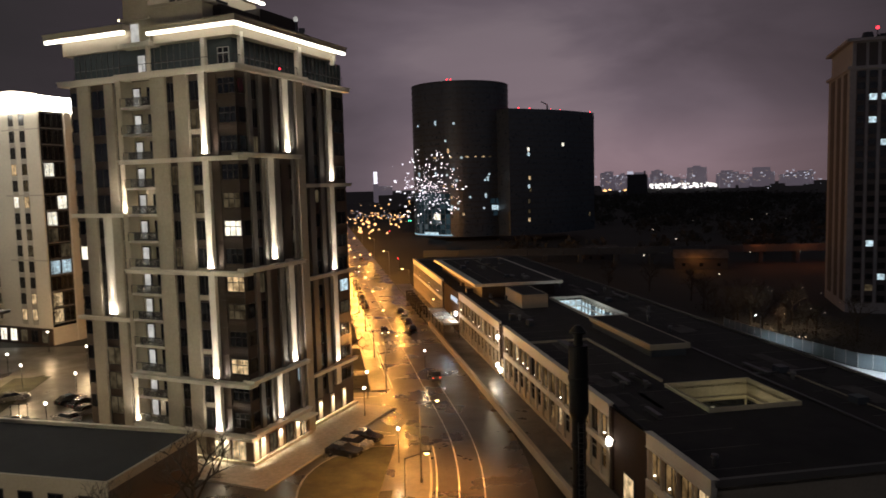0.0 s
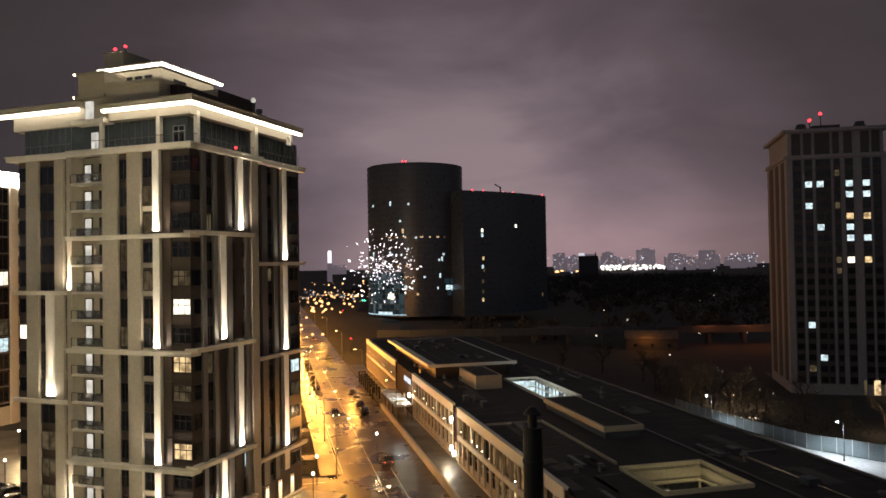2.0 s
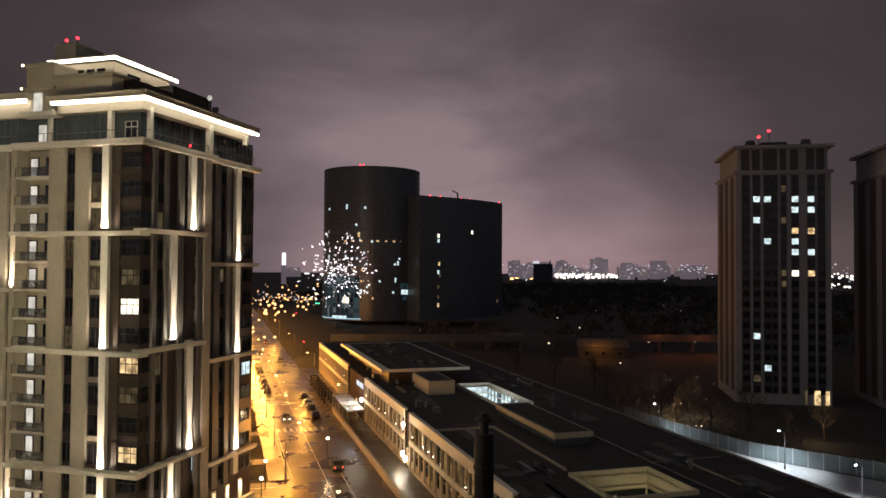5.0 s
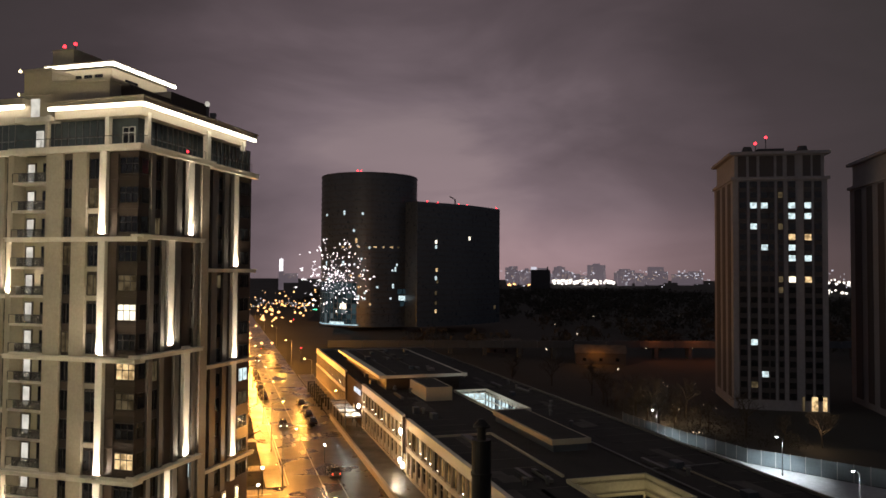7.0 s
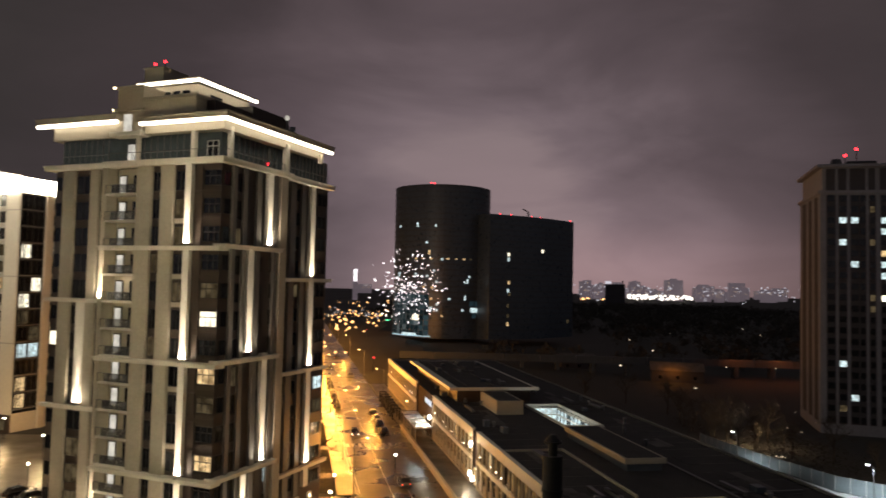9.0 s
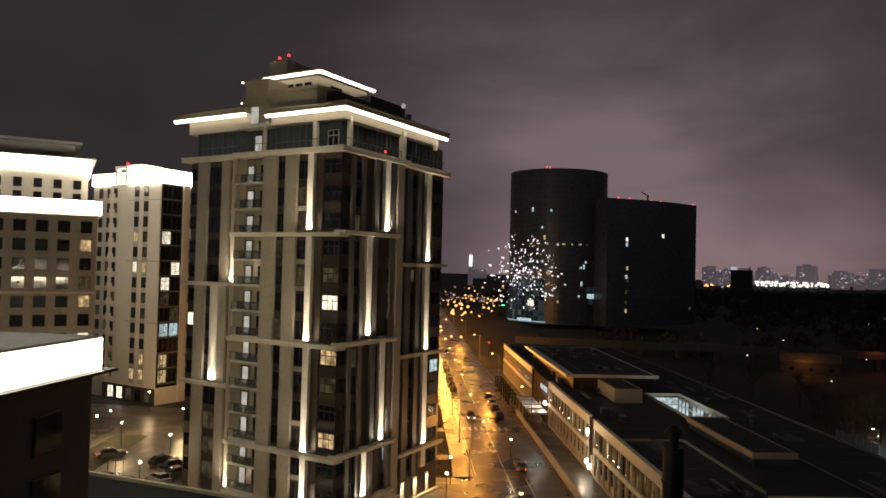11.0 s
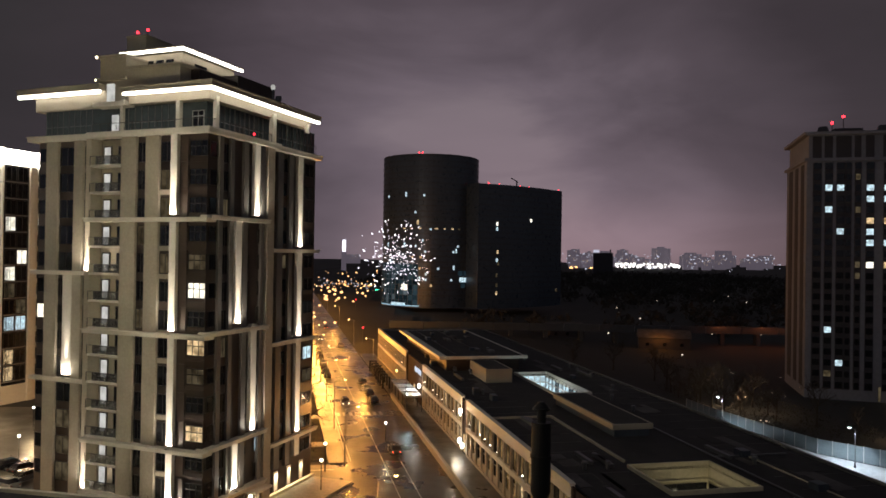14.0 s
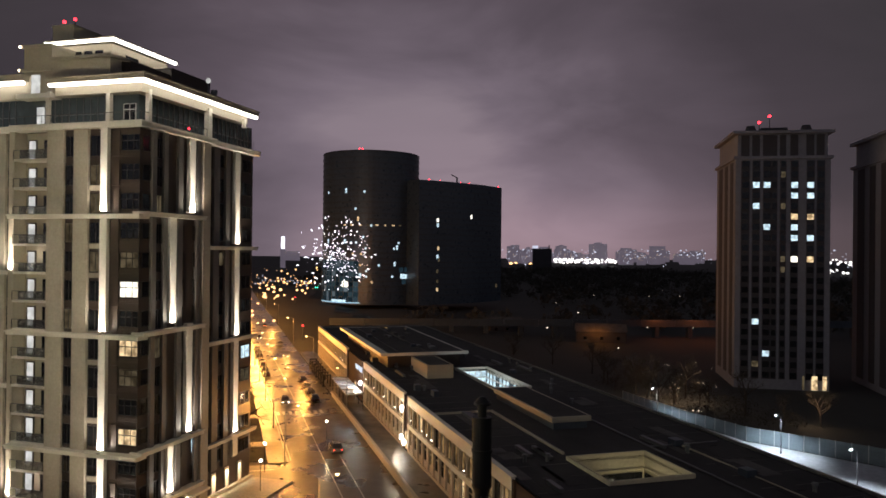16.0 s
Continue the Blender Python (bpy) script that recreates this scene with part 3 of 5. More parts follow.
    part("lift_house", [box(4.5, 9, 13.2, 16.2, 56.15, 58.4), box(4.4, 9.1, 13.1, 16.3, 58.4, 58.55)], M_STONE, tw)
    for x, y, z in ((5.0, 15.0, 58.95), (5.2, 13.6, 59.2)):
        b = part("beacon_mast", tube(bmesh.new(), (x, y, 58.5), (x, y, z), 0.05), M_DARKMETAL, tw)
        part("beacon", ball(0.2, (x, y, z + 0.15)), M_RED, b, "red obstruction light")
    mast = part("roof_lamp_mast", tube(bmesh.new(), (12.6, 0.2, 50.7), (12.6, 0.2, 52.7), 0.09), M_METAL, tw)
    part("lamp_globe", ball(0.3, (12.6, 0.2, 52.95), 2, 1.2), M_CURTAIN, mast)
    part("vent_pipe", tube(tube(bmesh.new(), (15.4, 1.2, 50.7), (15.4, 1.2, 51.9), 0.3), (15.4, 1.2, 51.9), (15.4, 1.2, 52.4), 0.42), M_METAL, tw)
    return tw


M_APRON = wet_road("pale_wet_slabs", (0.34, 0.31, 0.27), 0.3, 0.65)
M_GROUNDWALL = surface("ground_storey_stone", (0.17, 0.125, 0.085), 0.5, 0, 0.3, 3, 0.4, 0.08)
M_BALU = surface("smoked_balustrade", (0.2, 0.19, 0.17), 0.25, 0, 0.2, 3, 0.4, 0.0)
M_BALU.node_tree.nodes["Principled BSDF"].inputs["Alpha"].default_value = 0.6
M_CURTAIN = glowing("curtained_door", (1.0, 0.97, 0.88), 0.55, 0.35, 0.8)
M_LANTERN = glowing("lantern_tube", (1.0, 0.82, 0.5), 5.0)
M_GLASSWALL = surface("penthouse_glass", (0.07, 0.085, 0.09), 0.16, 0, 0.3, 1.0, 0.3, 0.0, spec=0.6)
main_tower = build_main_tower()

for face, s in BASE_LAMPS:
    o = 0.27 if s < 11.4 else -1.03
    a = (-o, s, 2.85) if face == "y" else (s, -o, 2.85)
    b = (-o + 0.25, s, 0.2) if face == "y" else (s, -o + 0.25, 0.2)
    spot(tower_point(*a), tower_point(*b), 850, (1.0, 0.82, 0.5), 84, 0.7, 0.06)

# uplights standing on the bands, aimed up the pilasters
for face, s, out, z, top in (("y", 4.4, 0.4, 3.5, 9.7), ("y", 4.4, 0.4, 9.7, 22.0), ("y", 4.4, 0.4, 22.6, 35.0), ("y", 4.4, 0.4, 35.7, 45.0), ("x", 8.95, 0.3, 36.0, 45.0),
                             ("x", 5.4, 0.3, 23.2, 35.5), ("x", 8.7, 0.3, 10.1, 22.8), ("x", 5.3, 0.3, 3.9, 10.0), ("x", 20.6, -0.8, 32.4, 45.0), ("x", 20.6, -0.8, 20.2, 32.0),
                             ("x", 20.6, -0.8, 7.2, 20.0), ("y", 21.1, -0.72, 16.3, 29.0), ("y", 17.3, 0.0, 29.3, 36.0), ("y", 17.3, 0.0, 3.5, 10.0)):
    o = out + 0.36
    a = (-o, s, z + 0.14) if face == "y" else (s, -o, z + 0.14)
    low, high = z + (top - z) * 0.25, z + (top - z) * 0.62
    for reach, watts, cone in ((low, 1300, 150), (high, 12500, 16)):
        b = (-out, s, reach) if face == "y" else (s, -out, reach)
        spot(tower_point(*a), tower_point(*b), watts, (1.0, 0.88, 0.70), cone, 1.0, 0.06)
    part("uplight", box(a[0] - 0.12, a[0] + 0.12, a[1] - 0.2, a[1] + 0.2, z + 0.035, z + 0.07), M_DARKMETAL, main_tower)


# ---- low commercial building along the street ----
M_ROOFOLD = surface("worn_bitumen_sheet", (0.11, 0.098, 0.088), 0.8, 0, 0.9, 1.4, 0.4, 0.3)


def build_low_building():
    lb = thing("commercial_building", at_street(0, 0), 90 + STREET, "long low beige commercial building with flat dark roof", "building")
    # local x along the street, local y to the left of it (towards the street)
    S0, S1, W, H = 55.3, 231.5, 33.8, 8.9
    c1, c2 = (72.3, 81.6, 9.6, 19.4), (124.2, 146.0, 16.8, 23.3)  # courtyards: s0, s1, v0, v1

    def b(s0, s1, v0, v1, z0, z1):
        return box(s0, s1, -v1, -v0, z0, z1)
    part("wall", [b(S0, S1, 0.5, 1.0, 0, 8.3), b(S0, S0 + 0.5, 0.5, W, 0, 8.3), b(S1 - 0.5, S1, 0.5, W, 0, 8.3), b(S0, S1, W - 0.5, W, -3, 8.3)], M_STONE, lb)
    cuts = sorted({S0, S1, *c1[:2], *c2[:2]})
    slabs = []
    for a, e in zip(cuts, cuts[1:]):
        hole = c1 if a == c1[0] else c2 if a == c2[0] else None
        if hole:
            slabs += [b(a, e, 0.5, hole[2], 8.0, 8.3), b(a, e, hole[3], W, 8.0, 8.3)]
        else:
            slabs.append(b(a, e, 0.5, W, 8.0, 8.3))
    for slab in slabs:
        part("roof", [slab], M_ROOF, lb, "dark bitumen roof deck")
    for s0, s1, v0, v1 in (c1, c2):
        m = M_CREAM if s0 < 100 else M_WHITEWALL
        part("courtyard_wall", [b(s0 - 0.25, s0, v0 - 0.25, v1 + 0.25, 0, 8.75), b(s1, s1 + 0.25, v0 - 0.25, v1 + 0.25, 0, 8.75),
                                b(s0, s1, v0 - 0.25, v0, 0, 8.75), b(s0, s1, v1, v1 + 0.25, 0, 8.75)], m, lb)
        part("courtyard_ledge", [b(s1 - 0.2, s1 + 0.01, v0, v1, 6.6, 6.8), b(s0, s1 - 0.2, v1 - 0.2, v1 + 0.01, 6.6, 6.8)], m, lb)
        if s0 < 100:
            part("courtyard_glazing", [b(s1 - 0.12, s1 - 0.05, v0 + 0.3, v1 - 0.3, 0.6, 6.3)], M_GLASS, lb)
            part("courtyard_glazing", [b(s0 + 0.3, s1 - 0.3, v1 - 0.12, v1 - 0.05, 0.6, 6.3)], M_GLASS, lb)
        else:
            for i in range(5):
                part("courtyard_window", [b(s1 - 0.1, s1 - 0.04, v0 + 0.3 + i * 1.25, v0 + 1.4 + i * 1.25, 3.6, 7.9)], M_COOLWIN, lb)
            for i in range(12):
                part("courtyard_window", [b(s0 + 0.4 + i * 1.78, s0 + 1.9 + i * 1.78, v1 - 0.1, v1 - 0.04, 3.6, 7.6)], M_COOLWIN if i % 4 else M_GLASS, lb)
                part("mullion", [b(s0 + 2.0 + i * 1.78, s0 + 2.1 + i * 1.78, v1 - 0.2, v1 - 0.04, 3.4, 7.9)], M_DARKMETAL, lb)
        part("courtyard_floor", [b(s0, s1, v0, v1, 0.0, 0.1)], M_GRASS if s0 < 100 else M_PAVE, lb)
    # parapets
    part("parapet", [b(S0, S0 + 0.4, 0.3, W, 8.3, 8.9), b(S1 - 0.4, S1, 0.3, W, 8.3, 8.9), b(S0 + 0.4, S1 - 0.4, W - 0.25, W, 8.3, 8.6)], M_DIMGREY, lb)
    blocks = ((55.3, 66.6), (75.5, 119.0), (122.2, 157.0), (178.5, 231.5))
    for a, e in blocks:
        part("cornice", [b(a, e, 0.0, 0.5, 7.6, 8.9), b(a - 0.1, e + 0.1, -0.08, 0.6, 8.9, 9.0), b(a, e, -0.05, 0.5, 7.55, 7.75)], M_BAND, lb)
        part("storey_band", [b(a, e, -0.05, 0.5, 3.95, 4.6)], M_BAND, lb)
        part("base_course", [b(a, e, -0.05, 0.5, 0.0, 0.5)], M_STONE, lb)
        n = max(3, round((e - a) / 2.9))
        w = (e - a) / n
        for i in range(n + 1):
            s = a + i * w
            s = min(max(s, a + 0.25), e - 0.25)
            part("pier", [b(s - 0.2, s + 0.2, 0.05, 0.5, 4.6, 7.6)], M_STONE, lb)
            part("pier", [b(s - 0.4, s + 0.4, 0.0, 0.5, 0.5, 3.95)], M_STONE, lb)
        rnd = random.Random(int(a))
        for i in range(n):
            s = a + i * w
            g = M_WARMWIN if rnd.random() < 0.12 else M_SHOPWIN if rnd.random() < 0.75 else M_GLASS
            put = lambda p, q, d: (p, -d, q)
            fr = part("window", ring_mesh(s + 0.26, s + w - 0.26, 4.6, 7.6, 0.34, 0.47, 0.08, put), M_FRAME, lb)
            part("glazing_bar", [b(s + w / 2 - 0.04, s + w / 2 + 0.04, 0.35, 0.46, 4.68, 7.52)], M_FRAME, fr)
            part("pane", [b(s + 0.3, s + w - 0.3, 0.42, 0.46, 4.64, 7.56)], g, fr)
            if rnd.random() < 0.55:
                part("pendant_lamp", ball(0.09, (s + w * rnd.uniform(0.3, 0.7), -0.3, rnd.uniform(4.95, 5.5)), 1), M_WHITELAMP, fr)
            g = M_WARMWIN if rnd.random() < 0.08 else M_SHOPWIN if rnd.random() < 0.6 else M_GLASS
            fr = part("shop_window", ring_mesh(s + 0.42, s + w - 0.42, 0.5, 3.95, 0.3, 0.45, 0.09, put), M_FRAME, lb)
            part("transom", [b(s + 0.5, s + w - 0.5, 0.32, 0.44, 2.85, 2.97)], M_STONE, fr)
            part("pane", [b(s + 0.46, s + w - 0.46, 0.4, 0.44, 0.55, 3.9)], g, fr)
            part("carved_panel", [b(s + 0.55, s + w - 0.55, 0.2, 0.32, 0.5, 1.5)], M_STONE, lb)
    # brown entrance pylons between the blocks
    for a, e in ((66.6, 75.5), (119.0, 122.2), (157.0, 178.5)):
        part("entrance_bay", [b(a, e, 0.36, 0.49, 0, 8.5), b(a, a + 0.6, 0.1, 0.36, 0, 8.7), b(e - 0.6, e, 0.1, 0.36, 0, 8.7)], M_BRICK, lb)
        fr = part("entrance_door", [b((a + e) / 2 - 1.2, (a + e) / 2 + 1.2, 0.26, 0.36, 0.1, 3.0)], M_FRAME, lb)
        part("pane", [b((a + e) / 2 - 1.1, (a + e) / 2 + 1.1, 0.22, 0.25, 0.2, 2.9)], M_WARMWIN, fr)
    for s, v, z, r in ((74.6, -0.2, 5.3, 0.36), (121.6, -0.25, 6.6, 0.3), (121.6, -0.3, 1.9, 0.32), (119.4, -0.4, 1.6, 0.32), (158.5, -0.3, 4.2, 0.34)):
        fix = part("wall_lamp", [b(s - 0.12, s + 0.12, v, 0.4, z - 0.1, z + 0.1)], M_DARKMETAL, lb)
        part("lamp_globe", ball(r, (s, -v + 0.1, z), 2, 1.5), M_WHITELAMP, fix, "glowing white oval lamp")
    part("lit_sign", [b(159, 160.6, 0.0, 0.1, 6.2, 7.3), b(161.2, 162.6, 0.0, 0.1, 6.2, 7.3), b(163.4, 166.5, 0.0, 0.1, 6.2, 7.2)], M_SIGNBLUE, lb, "row of plain pale lit sign bars")
    # roof clutter: vents, ducts and boxes
    rnd = random.Random(31)
    for i in range(38):
        s, v = rnd.uniform(58, 175), rnd.choice((rnd.uniform(2, 8), rnd.uniform(22, 31)))
        k = rnd.random()
        if k < 0.45:
            part("roof_vent", tube(tube(bmesh.new(), (s, -v, 8.3), (s, -v, 9.0), 0.22, 0.22, 10), (s, -v, 9.0), (s, -v, 9.25), 0.36, 0.3, 10), M_METAL, lb)
        elif k < 0.8:
            part("roof_unit", [b(s, s + rnd.uniform(0.9, 2.2), v, v + rnd.uniform(0.8, 1.4), 8.35, 8.3 + rnd.uniform(0.6, 1.2))], M_DARKPANEL, lb)
        else:
            part("roof_duct", [b(s, s + rnd.uniform(3, 7), v, v + 0.5, 8.4, 8.8)], M_METAL, lb)
    # bitumen sheets laid over one another
    for i in range(46):
        s, v = rnd.uniform(57, 175), rnd.choice((rnd.uniform(1.2, 6.0), rnd.uniform(24, 29)))
        w, d = rnd.uniform(2, 9), rnd.uniform(0.8, 2.6)
        h = 8.325 + 0.006 * (i % 9)
        part("roof_sheet", [b(s, s + w, v, v + d, 8.28, h)], M_ROOF if i % 3 else M_ROOFOLD, lb)
    # welded seams of the roofing and a low cable tray
    for i in range(22):
        s = 58.5 + i * 4.4
        for v0, v1 in ((1.4, 9.0), (24.0, 32.8)):
            part("roof_seam", [b(s, s + 0.14, v0, v1, 8.29, 8.325)], M_ROOFOLD, lb)
    part("cable_tray", [b(60, 116, 21.6, 21.9, 8.36, 8.5), b(84, 84.3, 21.9, 31.5, 8.36, 8.5)], M_METAL, lb)
    # roof blocks
    part("penthouse", [b(152, 201, 4.0, 19.5, 8.3, 10.9)], M_BROWN, lb)
    part("penthouse_roof", [b(150, 203, 2.1, 20.7, 10.9, 11.3), b(150, 203, 2.1, 2.5, 11.3, 11.5), b(150, 150.4, 2.5, 20.7, 11.3, 11.5)], M_BAND, lb)
    part("penthouse_deck", [b(151.4, 202, 4.0, 20.0, 11.3, 11.34)], M_ROOF, lb)
    for i in range(16):
        s, v = rnd.uniform(153, 198), rnd.uniform(5, 18)
        part("roof_unit", [b(s, s + rnd.uniform(0.6, 3.5), v, v + rnd.uniform(0.5, 1.3), 11.32, 11.4 + rnd.uniform(0.05, 0.6))], (M_DARKPANEL, M_METAL, M_ROOFOLD)[i % 3], lb)
    for v in (6.2, 12.0):
        part("roof_upstand", [b(153, 200, v, v + 0.22, 11.33, 11.52)], M_ROOFOLD, lb)
    part("plant_room", [b(137.3, 149.5, 8.3, 13.4, 8.3, 10.8)], M_STONE, lb)
    part("plant_room_deck", [b(137.7, 149.1, 8.7, 13.0, 10.8, 10.82)], M_ROOF, lb)
    part("long_monitor", [b(95.4, 116.8, 14.2, 19.2, 8.3, 9.3)], M_DARKPANEL, lb)
    part("monitor_roof", [b(95, 117, 13.8, 19.6, 9.3, 10.0)], M_STONE, lb)
    part("monitor_deck", [b(95.4, 116.6, 14.2, 19.2, 10.0, 10.03)], M_ROOF, lb)
    for u in (b(84, 108, 9.9, 10.2, 8.3, 8.6), b(107.7, 108, 1.2, 9.9, 8.3, 8.6), b(60, 84, 26, 26.1, 8.3, 8.5)):
        part("roof_upstand", [u], M_STONE, lb)
    return lb


M_BRICK = surface("dark_brown_brick", (0.05, 0.032, 0.024), 0.9, 0, 0.4, 6, 0.4, 0.2, spec=0.15)
M_SHOPWIN = glowing("dim_shop_window", (1.0, 0.6, 0.24), 0.2, 0.95, 0.7)
M_SIGNBLUE = glowing("pale_lit_sign", (0.8, 0.88, 1.0), 0.8)
M_CREAM = surface("cream_plaster", (0.6, 0.53, 0.36), 0.7, 0, 0.25, 3, 0.3, 0.06)
low_building = build_low_building()


# ---- the two dark office towers ----
def build_round_tower():
    tw = thing("round_office_tower", (10.6, 467.9, 0), 0, "dark rounded glass office tower with few lit windows", "building")
    n, r, H = 72, 30.0, 92.0
    bm = bmesh.new()
    rings = []
    for z in (0, H):
        rings.append([bm.verts.new((r * math.cos(2 * math.pi * i / n), r * math.sin(2 * math.pi * i / n), z)) for i in range(n)])
    for i in range(n):
        bm.faces.new((rings[0][i], rings[0][(i + 1) % n], rings[1][(i + 1) % n], rings[1][i]))
    bm.faces.new(rings[1])
    part("wall", bm, M_DARKTOWER, tw)
    for k in range(26):
        z = 7 + 3.35 * k
        bm = bmesh.new()
        lo, hi = ([bm.verts.new((30.15 * math.cos(2 * math.pi * i / n), 30.15 * math.sin(2 * math.pi * i / n), zz)) for i in range(n)] for zz in (z, z + 0.9))
        for i in range(n):
            bm.faces.new((lo[i], lo[(i + 1) % n], hi[(i + 1) % n], hi[i]))
        part("spandrel_band", bm, M_DARKPANEL, tw)
    rnd = random.Random(7)

    def on_front(turn, z, name, mesh, material, label="", r=30.1):
        """Sets a part on the drum: turn in degrees from the side that faces the street's near end."""
        a = radians(turn - 90)
        ob = part(name, mesh, material, tw, label)
        ob.matrix_basis = pose(r * math.cos(a), r * math.sin(a), z, 0, 0, turn)
        return ob
    # lit windows: turn round the drum, storey, how many side by side
    small, tall, wide = (mesh_of([box(-w / 2, w / 2, -0.2, 0.1, 0, h)]) for w, h in ((1.1, 1.3), (1.0, 2.6), (3.2, 2.6)))
    for me in (small, tall, wide):
        me.materials.append(M_COOLWIN)
    rows = ((-60, 18, 0), (-31, 18, 1), (-9, 18, 0), (-19, 15, 0), (-16, 13, 1), (-60, 9, 1), (-32, 9, 1), (-24, 9, 0), (-18, 9, 0), (-10, 10, 0), (-54, 6, 1), (-22, 7, 0),
            (-12, 7, 0), (-7, 8, 0), (-60, 4, 0), (-13, 5, 0), (-6, 4, 0), (-13, 3, 1), (-6, 3, 0), (0, 2, 0), (26, 8, 0), (30, 8, 1), (32, 9, 0), (27, 5, 1), (24, 3, 0), (-1, 12, 0), (-68, 2, 0), (8, 5, 0))
    warm = {(-16, 13), (-22, 7), (-13, 5), (-12, 7), (0, 2)}
    for turn, k, kind in rows:
        me = (small, tall)[kind].copy()
        if (turn, k) in warm:
            me.materials.clear()
        on_front(turn, 6.2 + 3.35 * k, "lit_window", me, M_WARMWIN)
    for i in range(9):
        turn = -42 + 9.5 * i
        on_front(turn, 47.0, "lit_window", [box(-0.5 - 0.3 * (i % 3), 0.5 + 0.3 * (i % 2), -0.2, 0.1, 0, 0.8)], M_WARMWIN if i % 4 else M_DIMWIN)
    on_front(-31, 10.5, "lit_window", [box(-2.0, 2.0, -0.4, 0.1, 0, 3.4)], M_BRIGHTWIN)
    for turn, z, g in ((38, 15.6, M_COOLWIN), (45, 15.4, M_COOLWIN), (50, 15.6, M_COOLWIN), (44, 19.5, M_CYAN), (36, 19.5, M_CYAN), (40, 12.2, M_CYAN)):
        on_front(turn, z, "lit_window", [box(-1.5, 1.5, -0.4, 0.1, 0, 2.8)], g)
    # tall glazed lobby: panes between thin fins, lit dimly from inside
    pane = mesh_of([box(-1.45, 1.45, -0.3, 0.1, 0.1, 2.9)])
    pane.materials.append(M_LOBBY)
    fin = mesh_of([box(-0.09, 0.09, -0.7, 0.1, 0.0, 25.0)])
    for c in range(11):
        turn = -76 + c * 5.8
        on_front(turn - 2.9, 1.2, "lobby_fin", fin, M_DARKPANEL)
        for k in range(8):
            on_front(turn, 1.6 + 3.05 * k, "lobby_pane", pane, M_LOBBY)
    for i in range(26):
        on_front(-78 + i * 2.55, 1.0, "light_line", [box(-0.68, 0.68, -0.6, 0.1, 0, 0.5)], M_CYANLINE)
    for i in range(9):
        on_front(-72 + i * 5.0, 26.0, "light_line", [box(-1.2, 1.2, -0.4, 0.1, 0, 0.5)], M_LOBBY)
    for turn, w in ((-40, 2.6), (-33, 1.6), (-48, 1.2)):
        on_front(turn, 1.6, "lobby_lamp", [box(-w, w, -0.8, 0.1, 0, 1.4)], M_COOLWIN)
    part("roof_rim", [box(-3, 3, -8, -2, H, H + 1.6)], M_DARKPANEL, tw)
    for x, y in ((-8, -28), (-6, -28), (29, 0)):
        part("beacon", ball(0.55, (x, y, H + 0.8), 1), M_RED, tw)
    return tw


def build_slab_tower():
    p, q = Vector((38.3, 438.0, 0)), Vector((97.4, 483.0, 0))
    tw = thing("slab_office_tower", p, math.degrees(math.atan2((q - p).y, (q - p).x)), "dark office slab with a gently curved front", "building")
    L, D, H, n = (q - p).length, 34, 75.0, 16
    bow = lambda x: -5.0 * math.sin(math.pi * x / L)
    bm = bmesh.new()
    lo = [bm.verts.new((L * i / n, bow(L * i / n), 0)) for i in range(n + 1)] + [bm.verts.new((L, D, 0)), bm.verts.new((0, D, 0))]
    hi = [bm.verts.new((*v.co[:2], H)) for v in lo]
    m = len(lo)
    for i in range(m):
        bm.faces.new((lo[i], lo[(i + 1) % m], hi[(i + 1) % m], hi[i]))
    bm.faces.new(hi)
    part("wall", bm, M_DARKTOWER, tw)
    for k in range(21):
        z = 5 + 3.35 * k
        bm = bmesh.new()
        a, b = ([bm.verts.new((L * i / n, bow(L * i / n) - 0.12, zz)) for i in range(n + 1)] for zz in (z, z + 0.9))
        for i in range(n):
            bm.faces.new((a[i], a[i + 1], b[i + 1], b[i]))
        part("spandrel_band", bm, M_DARKPANEL, tw)
    for x, z, g in ((13, 50, M_BRIGHTWIN), (13, 47, M_COOLWIN), (13.5, 33, M_WARMWIN), (13, 28, M_COOLWIN), (14, 26, M_DIMWIN), (13, 8, M_WARMWIN), (13, 13, M_DIMWIN), (13, 19, M_DIMWIN), (40, 53, M_BRIGHTWIN), (68, 9, M_DIMWIN)):
        part("lit_window", [box(x - 0.7, x + 0.7, bow(x) - 0.35, bow(x) - 0.1, z, z + 2.2)], g, tw)
    for x in (9, 18, 36, 44, 72):
        part("beacon", ball(0.5, (x, 1, H + 0.7), 1), M_RED, tw)
    crane = part("window_cleaning_crane", tube(tube(bmesh.new(), (38, 6, H), (38, 6, H + 4.5), 0.5), (38, 6, H + 4.3), (31, 4, H + 5.6), 0.35), M_DARKPANEL, tw)
    part("roof_plant", [box(3, L - 8, 10, 24, H, H + 1.2)], M_DARKPANEL, tw)
    return tw


build_round_tower()
build_slab_tower()


